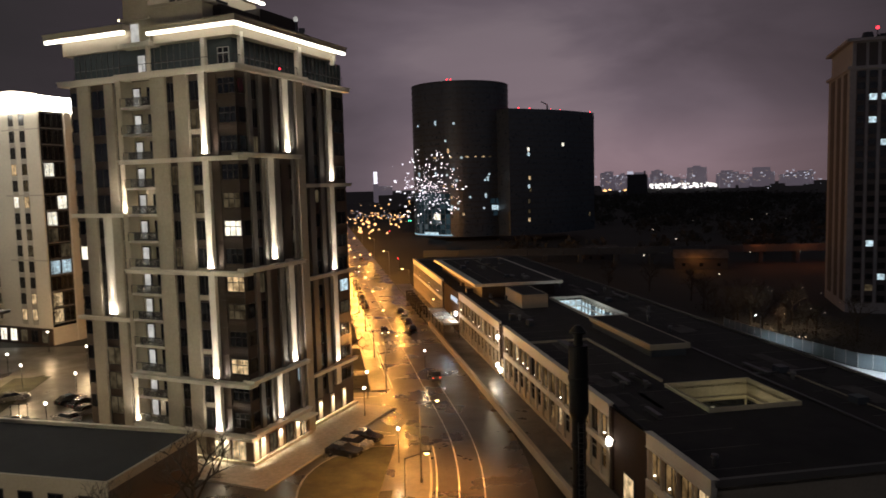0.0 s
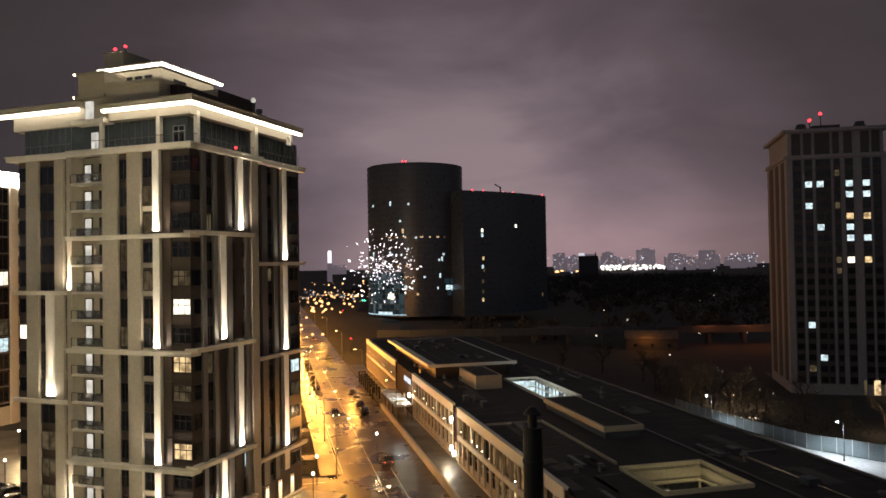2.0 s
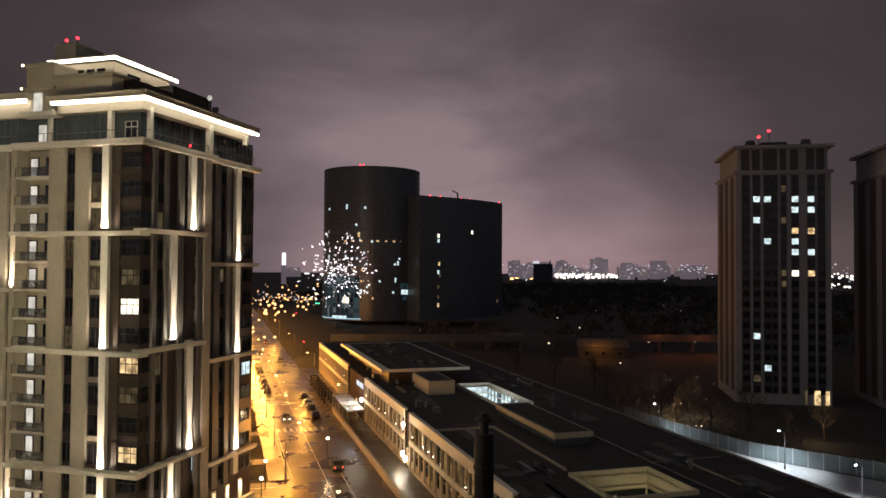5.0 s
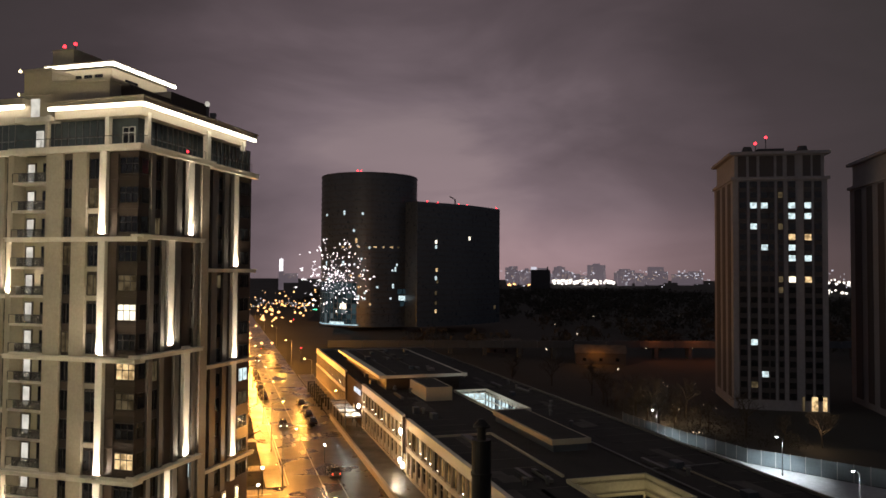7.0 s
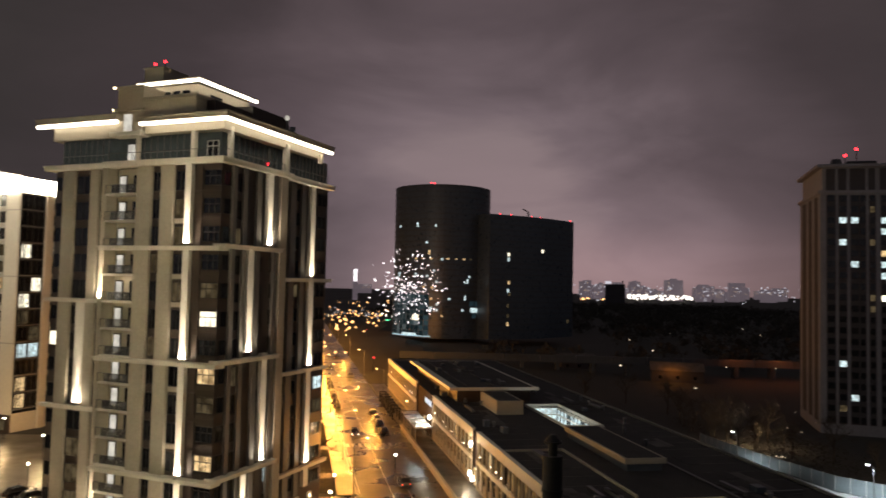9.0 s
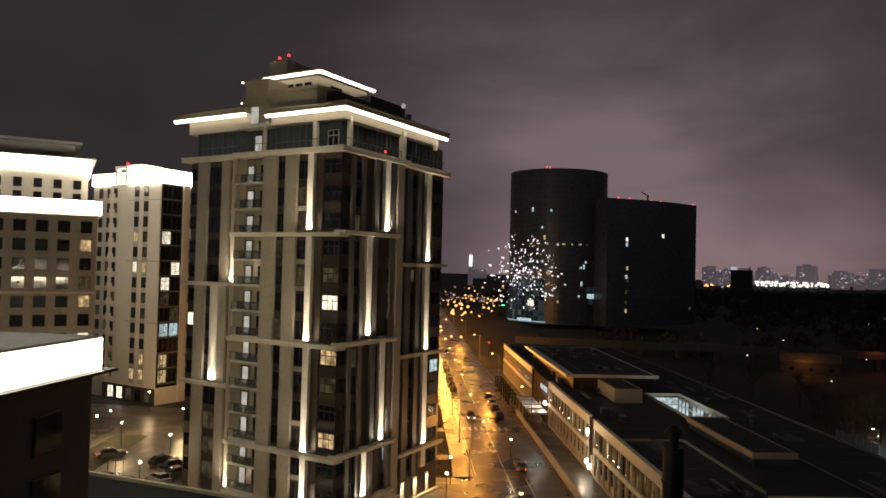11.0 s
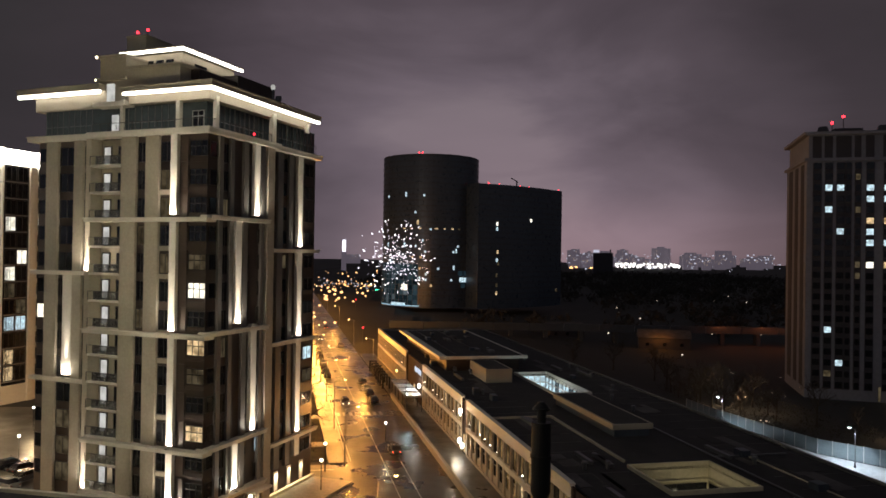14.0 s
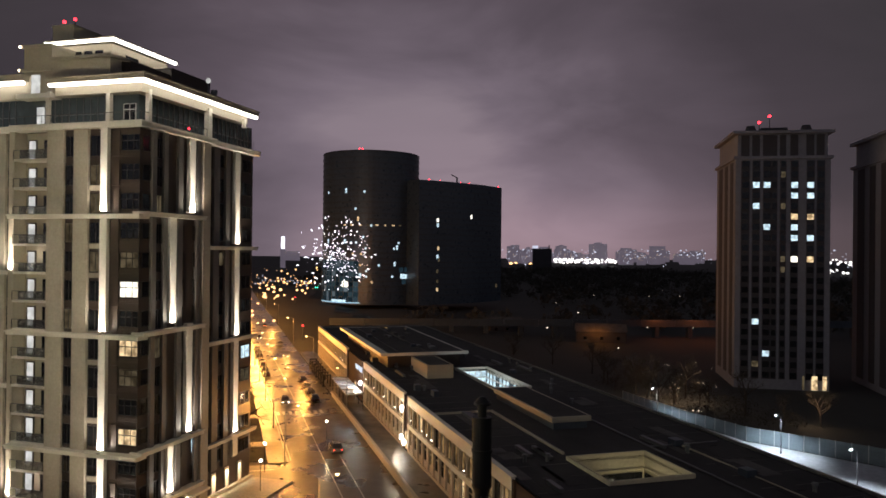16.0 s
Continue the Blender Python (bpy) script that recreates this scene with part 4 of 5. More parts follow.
# ---- residential towers to the east ----
def build_residential(at):
    tw = thing("residential_tower", at, math.degrees(math.atan2(-0.3, 0.954)), "dim residential tower with some lit windows", "building", "towers beyond the fence")
    W, D, H, Z = 24.5, 28.0, 70.5, 5.0
    FH2 = 2.9
    part("wall", [box(0, W, 0, D, 0, 63.5), box(0.6, W - 0.6, 0.6, D - 0.6, 63.5, H)], M_TOWER2, tw)
    for x0, x1 in ((1.5, 3.7), (4.4, 6.4), (7.2, 10.9), (11.6, 13.2), (14.3, 16.3), (18.4, 20.4), (21.0, 23.0)):
        part("dark_strip", [box(x0, x1, 0.45, 0.7, 64.4, H - 0.3)], M_TOWER2B, tw)
        part("dark_strip", [box(x0, x1, -0.1, 0.1, 3, 63.0)], M_TOWER2B, tw)
    for y0, y1 in ((3, 7), (11, 15), (19, 24)):
        part("dark_strip", [box(-0.12, 0.1, y0, y1, 3, 63.0)], M_TOWER2B, tw)
    part("cornice", [box(-0.6, W + 0.6, -0.6, D + 0.6, 63.5, 64.3)], M_TOWER2, tw)
    part("cornice", [box(-0.8, W + 0.8, -0.8, D + 0.8, H, H + 0.8)], M_TOWER2, tw)
    part("roof_house", [box(8, 15, 6, 16, H + 0.8, H + 2.6)], M_TOWER2B, tw)
    for x in (4.5, 19.0):
        part("water_tank", tube(bmesh.new(), (x, 3, H + 0.8), (x, 3, H + 2.6), 1.7, 1.1, 10), M_TOWER2B, tw)
    for x, z in ((7.6, 3.9), (10.4, 5.6)):
        mast = part("beacon_mast", tube(bmesh.new(), (x, 7, H + 2), (x, 7, H + z), 0.1), M_DARKMETAL, tw)
        part("beacon", ball(0.5, (x, 7, H + z + 0.4), 1), M_RED, mast)
    return tw, W, FH2


def residential_windows(tw, lit):
    cols = (2.6, 5.4, 8.2, 10.1, 12.4, 15.3, 19.4, 22.0)
    for c, x in enumerate(cols):
        for k in range(21):
            z = 3.4 + 2.9 * k - 0.02 * c
            g = lit.get((c, k))
            w = 1.1 if c in (3, 4) else 1.7
            fr = part("window", [box(x - w / 2 - 0.08, x + w / 2 + 0.08, -0.2, -0.1, z - 0.08, z + 1.68)], M_TOWER2B, tw)
            part("pane", [box(x - w / 2, x + w / 2, -0.24, -0.2, z, z + 1.6)], g or M_GLASS, fr)


rt, _, _ = build_residential((105.0, 193.4, -5.0))
residential_windows(rt, {(1, 18): M_COOLWIN, (2, 18): M_COOLWIN, (5, 18): M_COOLWIN, (6, 18): M_COOLWIN, (5, 17): M_COOLWIN, (6, 17): M_COOLWIN, (1, 16): M_COOLWIN, (2, 14): M_COOLWIN,
                         (5, 15): M_WARMWIN, (6, 15): M_WARMWIN, (5, 14): M_COOLWIN, (5, 13): M_COOLWIN, (6, 13): M_COOLWIN, (5, 11): M_BRIGHTWIN, (6, 11): M_WARMWIN,
                         (4, 19): M_DIMWIN, (4, 16): M_DIMWIN, (4, 11): M_DIMWIN, (4, 10): M_DIMWIN, (1, 5): M_COOLWIN, (2, 2): M_COOLWIN, (1, 1): M_DIMWIN, })
for x0, x1, g in ((17.6, 18.2, M_DIMWIN), (20.0, 21.5, M_WARMWIN), (22.8, 23.8, M_WARMWIN)):
    part("entrance_window", [box(x0, x1, -0.3, -0.2, 0.4, 4.2)], g, rt)
copy_thing(rt, Matrix.Translation((33.5, -17.6, -1.0)) @ rt.matrix_basis)


# ---- towers to the west ----
def build_white_tower():
    tw = thing("white_apartment_tower", (-83.4, 153.0, 0), TURN, "white apartment tower with a bright light fascia on top", "building")
    H = 52.2
    part("wall", [box(0, 24, 0, 17.6, 0, H - 3)], M_WHITEWALL, tw)
    part("wall", [box(0.8, 24, 17.6, 25.0, 0, H - 3)], M_GREYWALL, tw)
    part("light_fascia", [box(-0.5, 24.5, -0.5, 10.8, H - 3, H)], M_LEDFAR, tw, "bright white glowing roof fascia")
    part("light_fascia", [box(0.4, 24.5, 10.8, 25.2, H - 3, H - 0.3)], M_LEDFAR, tw)
    part("roof_portal", [box(-0.7, 0.3, 10.8, 11.5, H - 3, H + 0.5), box(-0.7, 0.3, 14.3, 15.0, H - 3, H + 0.5), box(-0.7, 0.3, 12.6, 13.2, H - 3, H - 0.6), box(-0.8, 0.4, 10.7, 15.1, H + 0.5, H + 1.1)], M_BAND, tw, "white roof portal before the glowing fascia")
    part("roof_house", [box(3, 9, 11, 15, H, H + 2)], M_BAND, tw)
    part("beacon", ball(0.4, (0, 11.6, H + 1.6), 1), M_RED, tw)
    rnd = random.Random(9)
    lit = {("a", 3): M_WARMWIN, ("b", 3): M_DIMWIN, ("a", 5): M_BRIGHTWIN, ("b", 5): M_WARMWIN, ("b", 8): M_DIMWIN, ("b", 11): M_WARMWIN, ("a", 12): M_WARMWIN, ("b", 12): M_WARMWIN,
           ("g", 3): M_BRIGHTWIN, ("h", 5): M_BRIGHTWIN, ("g", 6): M_BRIGHTWIN, ("h", 8): M_DIMWIN, ("g", 9): M_COOLWIN, ("h", 9): M_COOLWIN, ("g", 11): M_WARMWIN, ("g", 12): M_WARMWIN, ("k", 3): M_BRIGHTWIN, ("k", 8): M_WARMWIN}
    for k in range(13):
        z = 46.2 - 3.42 * k
        for key, face, s0, s1, z0, z1, bars in (("a", "y", 7.2, 8.7, z, z + 2.4, 1), ("b", "y", 4.0, 5.5, z, z + 2.4, 1), ("c", "y", 15.0, 16.2, z, z + 2.2, 0), ("d", "y", 18.4, 19.8, z, z + 2.3, 1), ("e", "y", 21.4, 22.8, z, z + 2.3, 1),
                                                ("g", "x", 0.6, 3.0, z - 0.4, z + 2.5, 1), ("h", "x", 3.3, 5.7, z - 0.4, z + 2.5, 1), ("k", "x", 8.2, 9.8, z, z + 2.4, 0)):
            window(face, s0, s1, z0, z1, tw, lit.get((key, k)) or (M_DIMWIN if rnd.random() < 0.1 else M_GLASS), -0.74 if key in "de" else 0.06, bars)
        part("spandrel", [face_box("y", 7.1, 8.8, 0.0, 0.03, z - 0.95, z - 0.1)], M_GREYWALL, tw)
        part("spandrel", [face_box("y", 3.9, 5.6, 0.0, 0.03, z - 0.95, z - 0.1)], M_GREYWALL, tw)
        part("balcony", [face_box("y", 14.6, 16.8, 0.0, 0.9, z - 0.35, z - 0.15), face_box("y", 14.7, 16.7, 0.82, 0.88, z - 0.15, z + 0.8)], M_WHITEWALL, tw)
        part("balcony", [face_box("x", 8.0, 10.6, 0.0, 1.1, z - 0.5, z - 0.3), face_box("x", 8.1, 10.5, 1.0, 1.06, z - 0.3, z + 0.7)], M_WHITEWALL, tw)
        part("storey_band", [face_box("x", 0.2, 5.9, 0.0, 0.12, z - 0.72, z - 0.5)], M_DIMGREY, tw)
    for k in (0, 4, 8):
        part("storey_band", [face_box("y", -0.05, 10.8, 0.0, 0.14, 45.3 - 13.7 * k / 4, 45.55 - 13.7 * k / 4)], M_GREYWALL, tw)
    part("glass_bay", [box(0.3, 6.0, -0.04, 0.2, 3.8, H - 3.2)], M_GLASS, tw)
    part("pier", [face_box("x", 6.1, 7.5, 0.0, 0.4, 0, H - 3)], M_WHITEWALL, tw)
    part("base_storey", [face_box("y", -0.2, 17.8, 0.0, 0.3, 0, 3.6)], M_BROWN, tw)
    for i in range(5):
        window("y", 0.8 + i * 3.2, 2.9 + i * 3.2, 0.5, 3.2, tw, (M_DIMWIN, M_GLASS, M_DIMWIN, M_BRIGHTWIN, M_BRIGHTWIN)[i], 0.34, 1)


def build_grey_block():
    tw = thing("grey_apartment_block", (-76.7, 119.5, 0), 125, "taupe apartment block with square windows under a glowing fascia", "building")
    H = 41.9
    part("wall", [box(0, 18, 0, 40, 0, H - 2.6)], M_GREYWALL, tw)
    part("light_fascia", [box(-0.8, 18.5, -0.6, 40.5, H - 2.4, H)], M_LEDFAR, tw, "bright white glowing roof fascia")
    part("fascia_edge", [box(-0.7, 18.4, -0.5, 40.4, H - 2.65, H - 2.4)], M_BAND, tw)
    rnd = random.Random(3)
    for k in range(11):
        z = H - 5.6 - 3.2 * k
        for c in range(10):
            s = 4.2 + 3.3 * c
            window("y", s, s + 1.9, z, z + 2.0, tw, M_WARMWIN if rnd.random() < 0.03 else M_GLASS, 0.06, 0)
        window("y", 0.8, 2.6, z, z + 2.1, tw, rnd.choice((M_BRIGHTWIN, M_WARMWIN, M_DIMWIN, M_GLASS)), 0.06, 1)
        if k % 4 == 3:
            part("storey_band", [face_box("y", -0.1, 40, 0.0, 0.25, z - 0.9, z - 0.5)], M_BAND, tw)


M_NEARWALL = surface("dark_grey_facade", (0.12, 0.11, 0.115), 0.75, 0, 0.25, 2, 0.15, 0.08)


def build_near_block():
    tw = thing("dark_apartment_block", (-24.3, 37.9, 0), 0, "near dark block with a broad glowing roof fascia", "building")
    part("wall", [box(-18, 0, -26, 0, -0.1, 25.75)], M_NEARWALL, tw)
    # north strip faces away from the camera, overdriven as fill for the tower
    part("light_fascia", [box(-18.4, 0.3, 0.2, 0.35, 25.9, 27.6)], M_LEDFILL, tw, "bright white glowing roof fascia")
    part("light_fascia", [box(0.2, 0.35, -26.4, 0.2, 25.9, 27.6)], M_LEDEDGE, tw)
    part("fascia_core", [box(-18.4, 0.2, -26.4, 0.2, 25.9, 27.6)], M_NEARWALL, tw)
    # thin dark rims; the lower lip is widened to keep fascia light off the wall
    part("roof_rim", [box(-18.2, 0.2, -26.2, 0.2, 27.6, 27.75), box(-18.9, 0.95, -26.9, 0.95, 25.75, 25.9)], M_DARKMETAL, tw)
    for k in range(8):
        z = 22.2 - 3.1 * k
        for c in range(5):
            y = -3.6 - 4.6 * c
            fr = part("window", [box(0.0, 0.08, y - 1.1, y + 1.1, z, z + 2.0)], M_FRAME, tw)
            part("pane", [box(0.08, 0.1, y - 1.0, y + 1.0, z + 0.1, z + 1.9)], M_GLASS, fr)


# unseen block at the camera's back, added to shade roofs and south walls
tagged(part("wall_behind", [box(-21.0, 34.0, -22.0, -1.6, -0.1, 62.0)] + [box(-21.1, 34.1, -22.1, -1.5, 3.2 * k, 3.2 * k + 0.3) for k in range(1, 20)], M_NEARWALL), "plain dark facade of the unseen block behind, added to shade", "wall", kind="structure")
build_white_tower()
build_grey_block()
build_near_block()
far_block = thing("terraced_apartment_block", (-110.0, 167.0, 0), 125, "broad apartment block with glowing terraces behind", "building")
part("wall", [box(0, 20, 0, 50, 0, 53)], M_WHITEWALL, far_block)
part("light_fascia", [box(-0.6, 20, -0.6, 50, 53, 56)], M_LEDFAR, far_block)
# lip added to keep the fascia's light off the upper storey
part("fascia_lip", [box(-1.6, 20, -1.6, 50, 56.0, 56.3)], M_DIMGREY, far_block)
part("upper_storey", [box(5, 18, 3, 46, 56.3, 60)], M_DIMGREY, far_block)
part("roof_slab", [box(3.5, 19, 1.5, 47, 60, 60.7)], M_DIMGREY, far_block)
for k in range(12):
    for c in range(11):
        window("y", 1.5 + 4.2 * c, 3.3 + 4.2 * c, 48.6 - 3.2 * k, 50.8 - 3.2 * k, far_block, M_GLASS, 0.06, 0)


# ---- low flat-roofed pavilion before the tower ----
M_ROOFDARK = surface("dark_wet_felt", (0.02, 0.021, 0.024), 0.9, 0, 0.7, 0.9, 0.2, 0.3)


def build_pavilion():
    pv = thing("flat_roofed_pavilion", (-31.6, 65.3, 0), 163.7 - 90 + 2.6, "low flat-roofed pavilion with dark roof and pale parapet", "building")
    # local x along its right side, away from the camera; local y to the left
    L, W, H = 14.6, 34.0, 5.5
    part("wall", [box(0.1, L - 0.1, 0.1, W, 0, H - 0.5)], M_STONE, pv)
    # brown sheet over the right side, its shade put into the colour
    part("side_shade", [box(0.12, L - 0.12, 0.04, 0.1, 0, H - 0.9)], M_BROWN, pv)
    part("roof", [box(0.3, L - 0.3, 0.3, W, H - 0.5, H - 0.4)], M_ROOFDARK, pv, "dark wet roof felt")
    part("parapet", [box(0, 0.3, 0, W, H - 0.9, H), box(L - 0.3, L, 0, W, H - 0.9, H), box(0.3, L - 0.3, 0, 0.3, H - 0.9, H)], M_STONE, pv)
    part("coping", [box(L - 0.35, L + 0.05, -0.05, W, H, H + 0.06)], M_BAND, pv)
    for i in range(9):
        y = 1.6 + i * 3.4
        fr = part("window", [box(0.02, 0.12, y, y + 1.7, 2.2, 4.0)], M_FRAME, pv)
        part("pane", [box(0.0, 0.02, y + 0.1, y + 1.6, 2.3, 3.9)], M_GLASS, fr)


build_pavilion()


# ---- street lamps ----
def build_street_lamp(name, h, arm, glow, label, group):
    lp = thing(name, (0, 0, -50), 0, label, "street lamp", group)
    part("pole", tube(tube(bmesh.new(), (0, 0, 0), (0, 0, h), 0.11, 0.06), (0, 0, 0), (0, 0, 0.5), 0.17), M_METAL, lp)
    part("arm", tube(bmesh.new(), (0, 0, h - 0.1), (arm, 0, h + 0.35), 0.05, 0.04), M_METAL, lp)
    head = part("lamp_head", [box(arm - 0.25, arm + 0.5, -0.16, 0.16, h + 0.32, h + 0.46)], M_METAL, lp)
    part("lamp_lens", ball(0.2, (arm + 0.12, 0, h + 0.24), 2, 0.7), glow, head)
    return lp


STREET_S = [66, 81, 116, 140, 165, 190, 216, 244, 275, 310, 350, 395, 445, 500, 560, 640]
lamp = build_street_lamp("street_lamp", 8.6, 1.8, M_SODIUM, "grey street lamp glowing orange beside the road", "street lamps along the road")
lamp.matrix_basis = pose(*at_street(STREET_S[0], -17.4 + road_line(STREET_S[0]), 0.14), 0, 0, STREET)
for s in STREET_S[1:]:
    copy_thing(lamp, pose(*at_street(s, (-19.4 if s > 100 else -17.4) + road_line(s), 0.14 if s < 600 else -0.03), 0, 0, STREET))
for i, s in enumerate(STREET_S[:15]):
    v = (-17.3 if s > 100 else -15.4) + road_line(s)
    if i < 2:
        spot(at_street(s, v, 8.6), at_street(s, v - 2.2, 0.0), (14000, 19000)[i], SODIUM, 142, 0.5, 0.25)
    else:
        point(at_street(s, v, 8.6), (3600, 2700, 4300, 7500)[i - 2] if i < 6 else 15000 if i < 11 else 22000, SODIUM, 0.25)
for s in (150, 205, 262, 330, 420, 520):
    copy_thing(lamp, pose(*at_street(s, -4.6, 0.1), 0, 0, STREET + 180))
for s in (205, 262, 330):
    point(at_street(s, -7.2, 8.6), 5000, SODIUM, 0.25)

# lower warm post lamps on terrace, lawn and courtyard
post = thing("post_lamp", (0, 0, -50), 0, "short post lamp with a glowing round head", "street lamp", "post lamps on the footways")
part("pole", tube(bmesh.new(), (0, 0, 0), (0, 0, 3.9), 0.06, 0.05), M_DARKMETAL, post)
part("lamp_globe", ball(0.2, (0, 0, 4.1)), M_WHITELAMP, post)
POSTS = [(-6.1, 82.4, 420), (-4.1, 121.8, 260), (-11.9, 99.7, 200), (-12.4, 108.5, 200), (-77.5, 126.9, 2600), (-77.1, 122.1, 700), (-70.1, 118.3, 1700), (-54, 96, 1500), (-66, 94, 1700), (-58, 112, 1600),
         (-81.1, 146.9, 900), (-66, 132, 2000), (-17, 112, 200)]
for i, (x, y, w) in enumerate(POSTS):
    m = pose(x, y, 0.05)
    if i:
        copy_thing(post, m)
    else:
        post.matrix_basis = m
    point((x, y, 4.45), w, (1.0, 0.68, 0.34), 0.2)

# cold floodlit yard lamps by the fence
cold = build_street_lamp("yard_lamp", 6.4, 0.8, M_COLDLAMP, "yard lamp glowing cold white by the fence", "yard lamps by the fence")
for i, (x, y) in enumerate(((73.9, 120.0), (72.1, 98.0), (62.5, 146.0))):
    m = pose(x, y, -2.43, 0, 0, 170)
    if i:
        copy_thing(cold, m)
    else:
        cold.matrix_basis = m
    spot((x - 0.7, y, 3.95), (x - 2.2, y, -2.4), 4400, COLD, 140, 0.4, 0.2)

# wall lamps light the terrace; the far courtyard is lit inside
for s, v, z, w in ((74.6, -0.9, 5.3, 40), (121.6, -1.1, 6.6, 420), (120.5, -1.4, 2.0, 320), (158.5, -1.2, 4.4, 600)):
    point(at_street(s, v, z), w, WARM, 0.3)
point(at_street(136, 20.5, 5.0), 700, COLD, 0.04)
point(at_street(77.5, 17.5, 4.0), 190, (1.0, 0.88, 0.55), 0.04)


# ---- fence and yard ----
def build_fence():
    fc = thing("yard_fence", label="tall pale translucent panel fence round the yard", category="fence")
    line = [Vector((63.5, 168.0, 0)), Vector((65.2, 159.0, 0)), Vector((68.1, 144.0, 0)), Vector((72.4, 128.7, 0)), Vector((86.4, 110.6, 0)), Vector((112.0, 80.0, 0))]
    for p, q in zip(line, line[1:]):
        n = round((q - p).length / 2.6)
        turn = math.degrees(math.atan2((q - p).y, (q - p).x))
        for i in range(n):
            a = p.lerp(q, i / n)
            w = (q - p).length / n
            fh = 2.0 + 1.1 * min(1.0, max(0.0, (160 - a.y) / 50))
            ps = part("post", [box(-0.05, 0.05, -0.05, 0.05, 0, fh + 0.15)], M_WHITEFRAME, fc)
            ps.matrix_basis = pose(a.x, a.y, -2.45, 0, 0, turn)
            pn = part("panel", [box(0.06, w - 0.06, -0.02, 0.02, 0.12, fh)], M_PANEL, fc)
            pn.matrix_basis = ps.matrix_basis
            rl = part("rail", [box(0.05, w - 0.05, -0.04, 0.04, fh, fh + 0.08)], M_METAL, fc)
            rl.matrix_basis = ps.matrix_basis


M_PANEL = surface("pale_fence_panel", (0.17, 0.205, 0.22), 0.4, 0, 0.3, 2.0, 0.3, 0.0, island=0.35)
M_YARD = surface("pale_wet_concrete", (0.6, 0.6, 0.6), 0.4, 0, 0.5, 1.4, 0.12, 0.1)
build_fence()


def build_yard():
    rim = [at_street(172, 37)[:2], (63.3, 168.0), (65.0, 159.0), (67.9, 144.0), (72.2, 128.6), (86.2, 110.5), (111.8, 79.8), at_street(48, 60)[:2], at_street(48, 37)[:2]]
    bm = bmesh.new()
    top = [bm.verts.new((x, y, -2.38)) for x, y in rim]
    low = [bm.verts.new((x, y, -6.0)) for x, y in rim]
    bm.faces.new(top)
    for k in range(len(rim)):
        m = (k + 1) % len(rim)
        bm.faces.new((top[k], low[k], low[m], top[m]))
    bmesh.ops.recalc_face_normals(bm, faces=bm.faces)
    tagged(part("yard", bm, M_YARD), "pale wet concrete yard behind the low building", "yard", kind="structure")


build_yard()



# ---- dark flue stack before the low building ----
def build_stack():
    st = thing("flue_stack", (9.6, 54.0, 0), 0, "dark steel flue stack with a narrow cap", "chimney")
    part("shaft", tube(bmesh.new(), (0, 0, 0), (0, 0, 14.4), 0.56, 0.52, 20), M_DARKMETAL, st)
    part("drum", tube(tube(bmesh.new(), (0, 0, 14.2), (0, 0, 14.7), 0.56, 0.74, 20), (0, 0, 14.7), (0, 0, 19.8), 0.74, 0.72, 20), M_DARKMETAL, st)
    part("neck", tube(bmesh.new(), (0, 0, 19.8), (0, 0, 20.7), 0.34, 0.34, 16), M_DARKMETAL, st)
    part("cap", tube(tube(bmesh.new(), (0, 0, 20.7), (0, 0, 20.85), 0.66, 0.66, 16), (0, 0, 20.85), (0, 0, 21.3), 0.6, 0.2, 16), M_DARKMETAL, st)
    for z in (3, 6, 9, 12, 17.2):
        r = 0.62 if z < 14 else 0.8
        part("collar", tube(bmesh.new(), (0, 0, z), (0, 0, z + 0.22), r, r, 20), M_DARKMETAL, st)
    ladder = part("ladder", [box(-0.22, -0.17, -0.95, -0.9, 0.3, 14.2), box(0.17, 0.22, -0.95, -0.9, 0.3, 14.2)], M_METAL, st)
    for i in range(34):
        part("rung", [box(-0.17, 0.17, -0.94, -0.91, 0.6 + 0.4 * i, 0.63 + 0.4 * i)], M_METAL, ladder)
    for z in (2.0, 5.0, 8.0, 11.0, 13.8):
        part("bracket", [box(-0.25, 0.25, -0.93, -0.5, z, z + 0.1)], M_DARKMETAL, st)
    part("base_plate", [box(-1.1, 1.1, -1.1, 1.1, -0.1, 0.3)], M_KERB, st)


build_stack()


